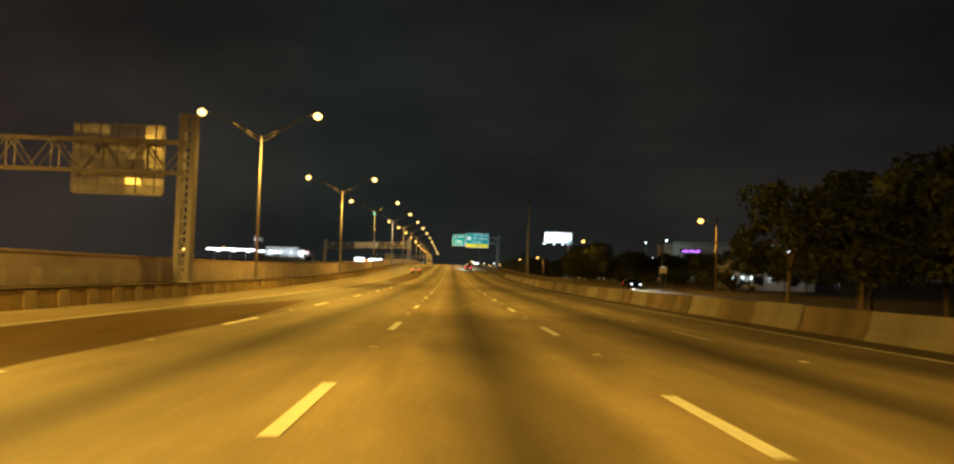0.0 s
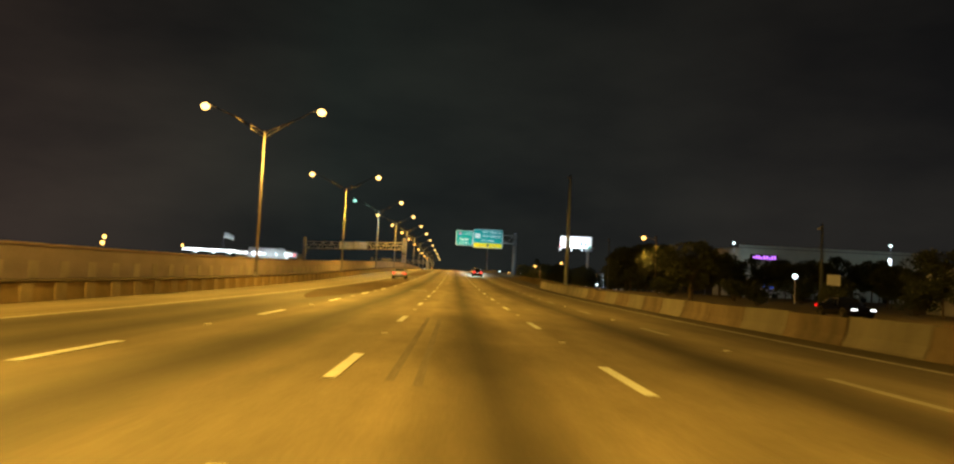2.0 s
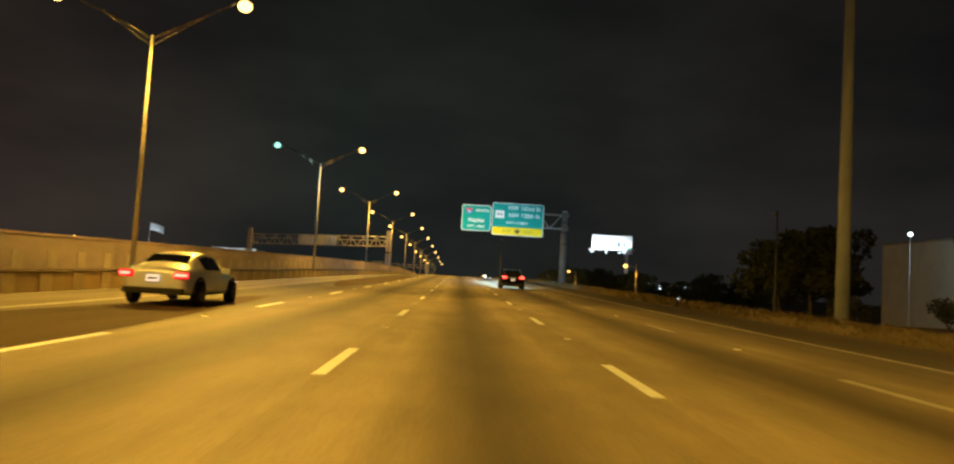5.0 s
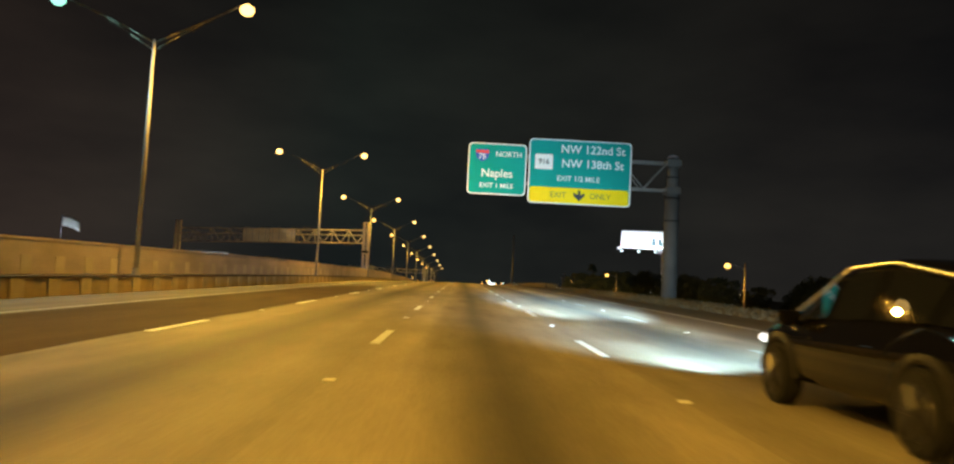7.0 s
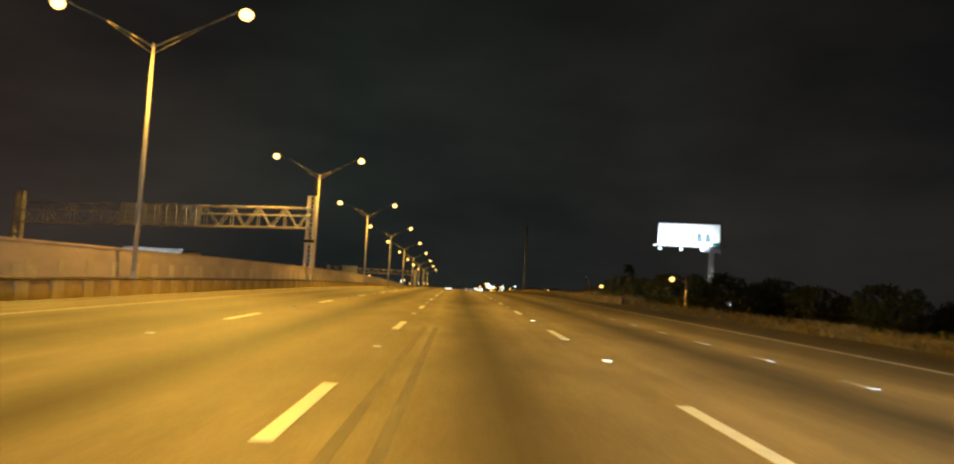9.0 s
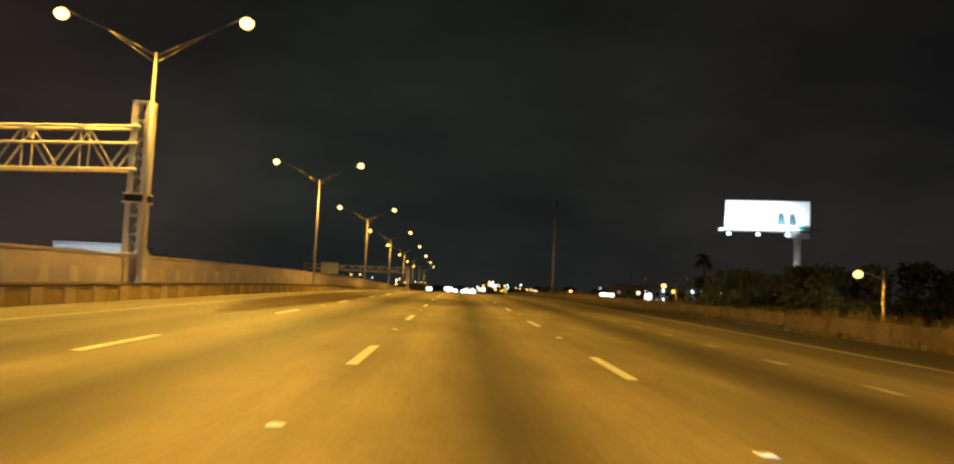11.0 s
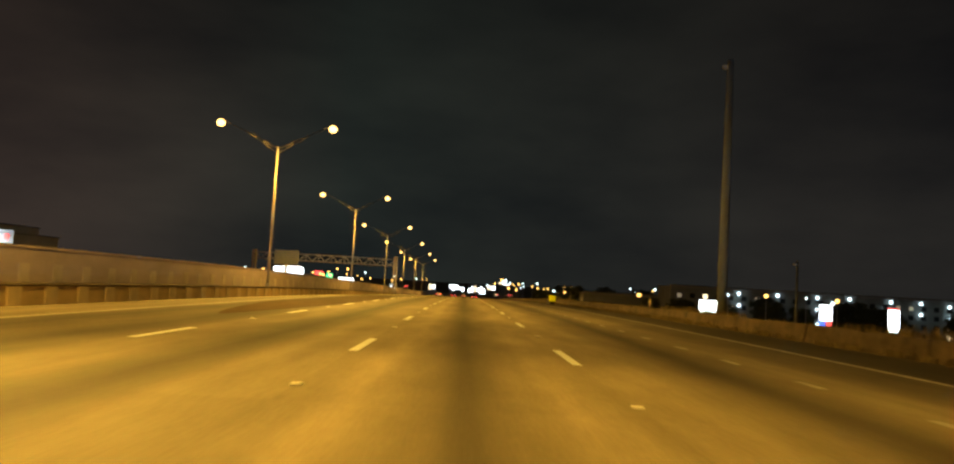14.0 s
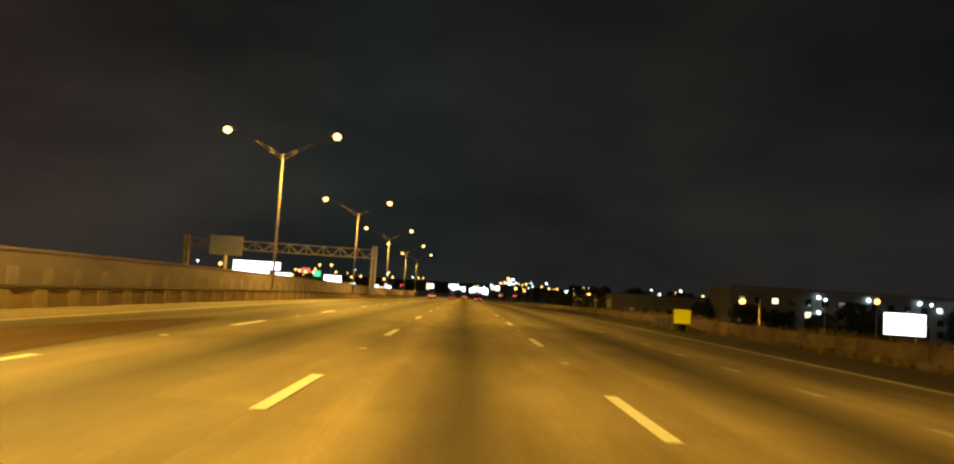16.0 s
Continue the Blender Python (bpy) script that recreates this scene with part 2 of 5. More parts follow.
M_WOOD = mat("weathered_timber_pole", (0.22, 0.17, 0.12), 0.9, 0, 2.0, 0.35, 0.3, 25.0, (1, 1, 0.15))
M_BARK = mat("dark_bark", (0.09, 0.07, 0.05), 0.95, 0, 5.0, 0.4, 0.4, 30.0)
M_LEAF = mat("dull_green_leaves", (0.036, 0.046, 0.020), 0.7, 0, 1.5, 0.6, 0.0, 12.0, vary=0.2)
M_PALM = mat("palm_frond_green", (0.035, 0.05, 0.024), 0.7, 0, 1.5, 0.5, 0.0, 12.0)
M_GREEN = mat("green_sign_sheeting", (0.0, 0.30, 0.265), 0.6, 0, 1.0, 0.08, 0.0, 30.0, spec=0.2)
M_WHITE = mat("white_sign_sheeting", (0.85, 0.86, 0.86), 0.6, 0, 2.0, 0.05, 0.0, 30.0, spec=0.2)
M_YELLOW = mat("yellow_sign_sheeting", (0.90, 0.66, 0.0), 0.6, 0, 1.5, 0.08, 0.0, 30.0, spec=0.2)
M_BLUE = mat("blue_shield_sheeting", (0.03, 0.10, 0.45), 0.4, 0, 2.0, 0.08, 0.0, 30.0)
M_RED = mat("red_shield_sheeting", (0.60, 0.05, 0.05), 0.4, 0, 2.0, 0.08, 0.0, 30.0)
M_FADED = mat("faded_black_lettering", (0.34, 0.26, 0.03), 0.5, 0, 3.0, 0.3, 0.0, 30.0)
M_BLACK = mat("black_lettering", (0.015, 0.015, 0.015), 0.5, 0, 3.0, 0.1, 0.0, 30.0)
M_BOARD = mat("white_vinyl_billboard", (0.86, 0.87, 0.88), 0.6, 0, 0.6, 0.04, 0.0, 20.0)
M_BLUEGREY = mat("grey_blue_print", (0.035, 0.075, 0.09), 0.6, 0, 0.6, 0.1, 0.0, 20.0)
M_RUBBER = mat("tyre_rubber", (0.012, 0.012, 0.013), 0.85, 0, 6.0, 0.2, 0.1, 40.0, spec=0.15)
M_RIM = mat("alloy_rim", (0.05, 0.05, 0.056), 0.35, 0.8, 4.0, 0.1, 0.0, 30.0)
M_CARBLACK = mat("black_car_paint", (0.004, 0.004, 0.006), 0.04, 0, 2.0, 0.1, 0.0, 30.0, spec=0.22)
M_CARSILVER = mat("silver_car_paint", (0.55, 0.59, 0.68), 0.28, 0.35, 2.0, 0.05, 0.0, 30.0)
M_GLASS = mat("tinted_car_glass", (0.008, 0.009, 0.011), 0.012, 0, 2.0, 0.05, 0.0, 30.0, spec=0.4)
M_TRIM = mat("black_plastic_trim", (0.014, 0.014, 0.015), 0.6, 0, 5.0, 0.15, 0.05, 40.0, spec=0.2)
M_CHROME = mat("chrome_trim", (0.80, 0.80, 0.80), 0.32, 1.0, 4.0, 0.05, 0.0, 30.0)
M_STUCCO = mat("pale_stucco", (0.52, 0.52, 0.50), 0.85, 0, 0.4, 0.2, 0.15, 8.0)
M_DARKWALL = mat("dark_painted_wall", (0.20, 0.21, 0.215), 0.85, 0, 0.4, 0.3, 0.15, 8.0)
M_ROOF = mat("grey_roofing", (0.26, 0.26, 0.26), 0.9, 0, 0.5, 0.3, 0.2, 8.0)
M_WINDOW = mat("dark_window_glass", (0.02, 0.025, 0.03), 0.08, 0, 1.0, 0.1, 0.0, 10.0)
G_SODIUM = glow("sodium_lamp_lens", (1.0, 0.60, 0.17), 5.5)
M_COLUMN = mat("weathered_grey_column", (0.085, 0.085, 0.085), 0.8, 0, 1.0, 0.3, 0.12, 30.0)
M_GREYPOLE = mat("dark_grey_concrete_pole", (0.085, 0.10, 0.125), 0.85, 0, 1.0, 0.3, 0.12, 30.0)
M_VERGEPOLE = mat("blue_grey_concrete_pole", (0.25, 0.30, 0.40), 0.85, 0, 1.0, 0.3, 0.12, 30.0)
G_CYAN = glow("mercury_lamp_lens", (0.40, 1.0, 0.82), 1.8)
G_ORANGE = glow("street_lamp_lens", (1.0, 0.55, 0.12), 5.0)
G_COLD = glow("cold_lamp_lens", (0.74, 0.95, 1.0), 5.0)
G_SIGN = glow("lit_white_sign_face", (0.86, 0.95, 1.0), 5.0)
G_BLUE = glow("blue_strip_light", (0.10, 0.22, 1.0), 2.2)
G_PURPLE = glow("violet_sign_tubes", (0.55, 0.18, 1.0), 3.0)
G_REDSIGN = glow("lit_red_sign_face", (1.0, 0.10, 0.08), 2.2)
G_GREENSIGN = glow("lit_green_sign_face", (0.10, 0.9, 0.35), 1.8)
G_WARM = glow("lit_warm_window", (1.0, 0.80, 0.48), 2.2)
G_DIM = glow("dimly_lit_window", (1.0, 0.86, 0.62), 0.16)
G_TAIL = glow("lit_tail_lamp", (1.0, 0.09, 0.06), 9.0)
G_TAILDIM = glow("tail_lamp_housing", (1.0, 0.01, 0.015), 1.1)
# the plate itself glows, in place of light falling on it
G_PLATE = glow("self_glowing_plate", (1.0, 0.97, 0.9), 0.7)
G_HEAD = glow("lit_head_lamp", (0.92, 0.97, 1.0), 4.0)


# ---- building helpers ----
def mesh_of(name, bm, material):
    me = bpy.data.meshes.new(name)
    bmesh.ops.recalc_face_normals(bm, faces=bm.faces[:])
    bm.to_mesh(me)
    bm.free()
    for one in (material if isinstance(material, (list, tuple)) else (material,)):
        me.materials.append(one)
    return me


def part(name, bm, material, parent=None, label="", smooth_faces=False):
    me = bm if isinstance(bm, bpy.types.Mesh) else mesh_of(name, bm, material)
    if smooth_faces:
        for f in me.polygons:
            f.use_smooth = True
    ob = new(name, me)
    if parent is not None:
        ob.parent = parent
    if label:
        ob["label"] = label
    return ob


def thing(name, label, category, at, turn=0.0, group=""):
    ob = new(name)
    ob.matrix_basis = pose(at[0], at[1], at[2], 0, 0, turn)
    return tagged(ob, label, category, group)


def box(bm, x0, x1, y0, y1, z0, z1, bevel=0.0):
    m = Matrix.LocRotScale(((x0 + x1) / 2, (y0 + y1) / 2, (z0 + z1) / 2), None, (abs(x1 - x0), abs(y1 - y0), abs(z1 - z0)))
    geo = bmesh.ops.create_cube(bm, size=1.0, matrix=m)
    if bevel:
        edges = list({e for v in geo["verts"] for e in v.link_edges})
        bmesh.ops.bevel(bm, geom=edges, offset=bevel, segments=2, affect="EDGES", profile=0.5)
    return bm


def boxed(*a, **k):
    return box(bmesh.new(), *a, **k)


def tube(bm, p, q, r0, r1=None, seg=10, caps=True):
    p, q = Vector(p), Vector(q)
    d = q - p
    m = Matrix.Translation((p + q) / 2) @ d.to_track_quat("Z", "Y").to_matrix().to_4x4()
    bmesh.ops.create_cone(bm, cap_ends=caps, segments=seg, radius1=r0, radius2=r0 if r1 is None else r1, depth=d.length, matrix=m)
    return bm


def tubed(*a, **k):
    return tube(bmesh.new(), *a, **k)


def ribbon(name, section, y0, y1, step, material, parent=None, closed=True):
    """A cross-section of (x, height over the road) drawn along the road."""
    bm = bmesh.new()
    n = max(1, int(round((y1 - y0) / step)))
    rows = []
    for i in range(n + 1):
        y = y0 + (y1 - y0) * i / n
        rows.append([bm.verts.new((x, y, zr(y) + h)) for x, h in section])
    m = len(section)
    for a, b in zip(rows, rows[1:]):
        for j in range(m if closed else m - 1):
            k = (j + 1) % m
            bm.faces.new((a[j], a[k], b[k], b[j]))
    if closed and m > 2:
        bm.faces.new(rows[0])
        bm.faces.new(rows[-1])
    return part(name, bm, material, parent)


def words(text, size, material, parent, x, z, y=-0.02, name="letter", align="CENTER", depth=0.004):
    """Letters facing the traffic (towards -y), standing upright."""
    cu = bpy.data.curves.new(name, "FONT")
    cu.body, cu.size, cu.align_x, cu.align_y, cu.extrude = text, size, align, "CENTER", depth
    cu.offset = size * 0.012
    tmp = new(name, cu)
    dg = bpy.context.evaluated_depsgraph_get()
    me = bpy.data.meshes.new_from_object(tmp.evaluated_get(dg))
    bpy.data.objects.remove(tmp)
    bm = bmesh.new()
    bm.from_mesh(me)
    bpy.data.meshes.remove(me)
    todo, islands = set(bm.verts), []
    while todo:
        stack, seen = [todo.pop()], []
        while stack:
            v = stack.pop()
            seen.append(v)
            for e in v.link_edges:
                o = e.other_vert(v)
                if o in todo:
                    todo.discard(o)
                    stack.append(o)
        islands.append(seen)
    islands.sort(key=lambda vs: min(v.co.x for v in vs))
    letters = []
    for vs in islands:
        a, b = min(v.co.x for v in vs), max(v.co.x for v in vs)
        if letters and a < letters[-1][1] - 0.3 * (b - a):
            letters[-1][2].extend(vs)
            letters[-1][1] = max(b, letters[-1][1])
        else:
            letters.append([a, b, list(vs)])
    for a, b, vs in letters:
        index = {v: i for i, v in enumerate(vs)}
        faces = {f for v in vs for f in v.link_faces}
        one = bpy.data.meshes.new(name)
        one.from_pydata([v.co[:] for v in vs], [], [[index[v] for v in f.verts] for f in sorted(faces, key=lambda f: f.index)])
        one.materials.append(material)
        ob = new(name, one)
        ob.parent = parent
        ob.matrix_basis = pose(x, y, z, 90, 0, 0)
    bm.free()


def spot(name, at, target, watts, colour, angle, blend, radius, parent=None):
    li = bpy.data.lights.new(name, "SPOT")
    li.energy, li.color, li.spot_size, li.spot_blend, li.shadow_soft_size = watts, colour, radians(angle), blend, radius
    ob = new(name, li)
    ob.parent = parent
    ob.matrix_basis = look(at, target)
    return ob


# ---- ground, road, walls ----
def ground():
    xs = [-1500, -900, -500, -300, -200, -140, -100, -80, -70, -62, -45, -30, -21, 0, 12.3, 13, 14, 16, 18, 20, 22, 24, 26, 30, 40,
          60, 90, 140, 220, 350, 600, 1000, 1500]
    ys = list(range(-200, 1000, 20)) + [1000, 1100, 1300, 1700, 2300, 3200, 4300]
    bm = bmesh.new()
    grid = [[bm.verts.new((x, y, zg(x, y) if y < 1000 else zg(x, 1000) - 0.05)) for x in xs] for y in ys]
    for a, b in zip(grid, grid[1:]):
        for j in range(len(xs) - 1):
            bm.faces.new((a[j], a[j + 1], b[j + 1], b[j]))
    ob = part("ground", bm, M_GRASS)
    return tagged(ob, "dry dark grass and bare verge beside the motorway", "ground", kind="structure")


ground()
road = ribbon("road", [(-20.0, -1.5), (-20.0, -0.77), (-19.6, -0.74), (-16.0, -0.37), (-10.1, 0.0), (-6.05, 0.0), (-2.0, 0.0), (2.0, 0.0), (5.65, 0.0), (8.75, 0.0), (12.4, -0.03), (12.4, -0.6)],
              -60, Y_END, 5, M_ROAD)
tagged(road, "worn pale concrete motorway with oil-darkened lanes", "road", kind="structure")
opposite = ribbon("road_opposite", [(-62, -0.6), (-62, 0.0), (-21.7, 0.0), (-21.7, -0.6)], -60, Y_END, 10, M_ROAD)
tagged(opposite, "concrete carriageway of the opposite direction behind the wall", "road", kind="structure")
wall = ribbon("wall_median", [(-21.62, -0.5), (-21.12, -0.5), (-21.16, 0.9), (-21.22, 1.86), (-21.16, 1.90), (-21.16, 2.02), (-21.58, 2.02), (-21.58, 1.9), (-21.52, 1.86)],
              -60, Y_END, 6, M_WALL)
tagged(wall, "tall stained concrete median wall with a narrow cap", "wall", kind="structure")


# ---- street lamps on the median ----
def head_mesh(bm, x0, x1, z):
    """Cobra head housing from the arm's end x0 to its nose x1."""
    s = 1 if x1 > x0 else -1
    rings = []
    for u, wy, hz in ((0.0, 0.05, 0.05), (0.25, 0.12, 0.10), (0.55, 0.20, 0.16), (0.85, 0.18, 0.13), (1.0, 0.09, 0.06)):
        x = x0 + (x1 - x0) * u
        rings.append([bm.verts.new((x, wy * math.cos(a), z + max(-0.03, hz * math.sin(a)))) for a in [math.tau * i / 10 for i in range(10)]])
    for a, b in zip(rings, rings[1:]):
        for i in range(10):
            bm.faces.new((a[i], a[(i + 1) % 10], b[(i + 1) % 10], b[i]))
    bm.faces.new(rings[0])
    bm.faces.new(rings[-1])
    return bm


def median_lamp(left_lens, right_lens):
    lamp = thing("street_lamp", "tall galvanised median street lamp with two lit sodium heads", "street lamp", (0, 0, 0), group="median street lamps")
    bm = tubed((0, 0, 0.60), (0, 0, 14.75), 0.155, 0.085, 14)
    part("pole", bm, M_GALV, lamp, smooth_faces=True)
    bm = boxed(-0.24, 0.24, -0.24, 0.24, 0.225, 0.29, 0.01)
    tube(bm, (0, 0, 0.28), (0, 0, 0.66), 0.20, 0.17, 14)
    part("base_plate", bm, M_GALV, lamp)
    for s, lens, colour in ((-1, left_lens, SODIUM), (1, right_lens, SODIUM)):
        bm = bmesh.new()
        pts = [(s * 0.05, 0, 14.55), (s * 1.5, 0, 15.30), (s * 3.0, 0, 16.02), (s * 4.3 - 0.2, 0, 16.62), (s * 5.2 - 0.27, 0, 17.06)]
        for a, b in zip(pts, pts[1:]):
            tube(bm, a, b, 0.055, 0.05, 8)
        lower = [(s * 0.05, 0, 14.1), (s * 1.5, 0, 15.02), (s * 3.0, 0, 15.98)]
        for a, b in zip(lower, lower[1:]):
            tube(bm, a, b, 0.035, 0.03, 6)
        part("arm", bm, M_ARM, lamp, smooth_faces=True)
        head = part("lamp_head", head_mesh(bmesh.new(), s * 5.15 - 0.27, s * 6.3 - 0.27, 17.12), M_ARM, lamp, smooth_faces=True)
        bm = bmesh.new()
        bmesh.ops.create_uvsphere(bm, u_segments=16, v_segments=10, radius=1.0,
                                  matrix=Matrix.Translation((s * 5.81 - 0.27, 0, 16.92)) @ Matrix.Diagonal((0.45, 0.36, 0.38, 1)))
        lens_ob = part("lens", bm, lens, head, "glowing glass lamp lens", smooth_faces=True)
        tint = SODIUM if lens is G_SODIUM else (0.55, 1.0, 0.85)
        spot("lamp_light", (s * 5.81 - 0.27, 0, 16.38), (s * 5.81 - 0.27 + 0.3 * s, 0, 0), LAMP_WATTS * (0.16 if lens is not G_SODIUM else 0.38 if s > 0 else 0.50), tint, 160 if s > 0 else 172, 0.35, 0.22, lamp)
        for way in (-1, 1):
            spot("lamp_throw", (s * 5.81 - 0.27, 0.1 * way, 16.38), (s * (23.0 if s > 0 else 21.0), 25.0 * way, 0.0), LAMP_WATTS * (1.02 if s > 0 else 0.52), tint, 70, 1.0, 0.22, lamp)
    return lamp


LAMP_X, LAMP_Y, LAMP_STEP = -20.15, 76.0, 56.57
first = median_lamp(G_SODIUM, G_SODIUM)
first.matrix_basis = pose(LAMP_X, LAMP_Y, zr(LAMP_Y))
for k in list(range(-2, 0)) + [1, 2] + list(range(4, 13)):
    y = LAMP_Y + LAMP_STEP * k
    copy_thing(first, pose(LAMP_X, y, zr(y)))
odd = median_lamp(G_CYAN, G_SODIUM)
tagged(odd, "tall galvanised median street lamp with one greenish and one amber head", "street lamp", "median street lamps")
odd.matrix_basis = pose(LAMP_X, LAMP_Y + 3 * LAMP_STEP, zr(LAMP_Y + 3 * LAMP_STEP))


# ---- lamps along the frontage street ----
def frontage_lamp(at, tall, lens, watts, colour, arm=-1.9):
    lamp = thing("street_lamp", "single-arm street lamp on a timber pole, lit amber", "street lamp", at, group="frontage street lamps")
    part("pole", tubed((0, 0, -0.3), (0, 0, tall + 0.5), 0.16, 0.11, 10), M_WOOD, lamp, smooth_faces=True)
    bm = tubed((0, 0, tall - 0.4), (arm * 0.7, 0, tall + 0.12), 0.035, 0.03, 8)
    tube(bm, (arm * 0.7, 0, tall + 0.12), (arm, 0, tall + 0.14), 0.03, 0.03, 8)
    part("arm", bm, M_GALV, lamp)
    head = part("lamp_head", head_mesh(bmesh.new(), arm + 0.1, arm - 0.7, tall + 0.14), M_GALV, lamp, smooth_faces=True)
    bm = bmesh.new()
    bmesh.ops.create_uvsphere(bm, u_segments=14, v_segments=8, radius=1.0,
                              matrix=Matrix.Translation((arm - 0.35, 0, tall + 0.0)) @ Matrix.Diagonal((0.40, 0.33, 0.33, 1)))
    part("lens", bm, lens, head, "glowing lamp lens", smooth_faces=True)
    spot("lamp_light", (arm - 0.35, 0, tall - 0.42), (arm - 0.35, 0, -5), watts, colour, 179, 0.25, 0.25, lamp)
    return lamp


for x, y, z in ((36.0, 102.6, 8.3), (34.9, 188.8, 8.0), (35.6, 294.8, 4.7), (36.0, 375.4, 4.4), (37.4, 440.7, 3.3), (37.0, 543.3, 1.4), (42.0, 690.0, 0.0)):
    low = zg(x, y)
    frontage_lamp((x, y, low), z - low, G_ORANGE, 1900, (1.0, 0.53, 0.08))


# ---- overhead cantilever sign ----
def plate(w, h, r, t=0.05, seg=5):
    """Rounded rectangle plate in x and z, its face towards -y, centred at the origin."""
    bm = bmesh.new()
    pts = []
    for cx, cz, a0 in ((w / 2 - r, h / 2 - r, 0), (-w / 2 + r, h / 2 - r, 90), (-w / 2 + r, -h / 2 + r, 180), (w / 2 - r, -h / 2 + r, 270)):
        for i in range(seg + 1):
            a = radians(a0 + 90 * i / seg)
            pts.append((cx + r * math.cos(a), cz + r * math.sin(a)))
    front = bm.faces.new([bm.verts.new((x, 0, z)) for x, z in pts])
    ext = bmesh.ops.extrude_face_region(bm, geom=[front])
    bmesh.ops.translate(bm, vec=(0, t, 0), verts=[v for v in ext["geom"] if isinstance(v, bmesh.types.BMVert)])
    return bm


def sign_panel(parent, x0, x1, h0, h1, y, rim=0.09):
    cx, cz, w, h = (x0 + x1) / 2, (h0 + h1) / 2, x1 - x0, h1 - h0
    back = part("sign_panel", plate(w, h, 0.32, 0.06), M_WHITE, parent, "white-edged sign panel")
    back.matrix_basis = pose(cx, y, cz)
    face = part("face", plate(w - 2 * rim, h - 2 * rim, 0.26, 0.012), M_GREEN, back, "green sheeting face")
    face.matrix_basis = pose(0, -0.010, 0)
    return back


def shield(parent, x, z, s):
    bm = bmesh.new()
    pts = [(-0.5, 0.34), (-0.25, 0.46), (0.0, 0.40), (0.25, 0.46), (0.5, 0.34), (0.5, 0.05), (0.38, -0.25), (0.0, -0.5), (-0.38, -0.25), (-0.5, 0.05)]
    f = bm.faces.new([bm.verts.new((px * s, 0, pz * s)) for px, pz in pts])
    e = bmesh.ops.extrude_face_region(bm, geom=[f])
    bmesh.ops.translate(bm, vec=(0, 0.012, 0), verts=[v for v in e["geom"] if isinstance(v, bmesh.types.BMVert)])
    ob = part("route_shield", bm, M_BLUE, parent, "blue and red route shield")
    ob.matrix_basis = pose(x, -0.024, z)
    top = part("shield_band", boxed(-0.46 * s, 0.46 * s, -0.006, 0, 0.14 * s, 0.36 * s), M_RED, ob)
    words("75", 0.52 * s, M_WHITE, ob, 0, -0.12 * s, -0.006, "shield_number")
    return ob


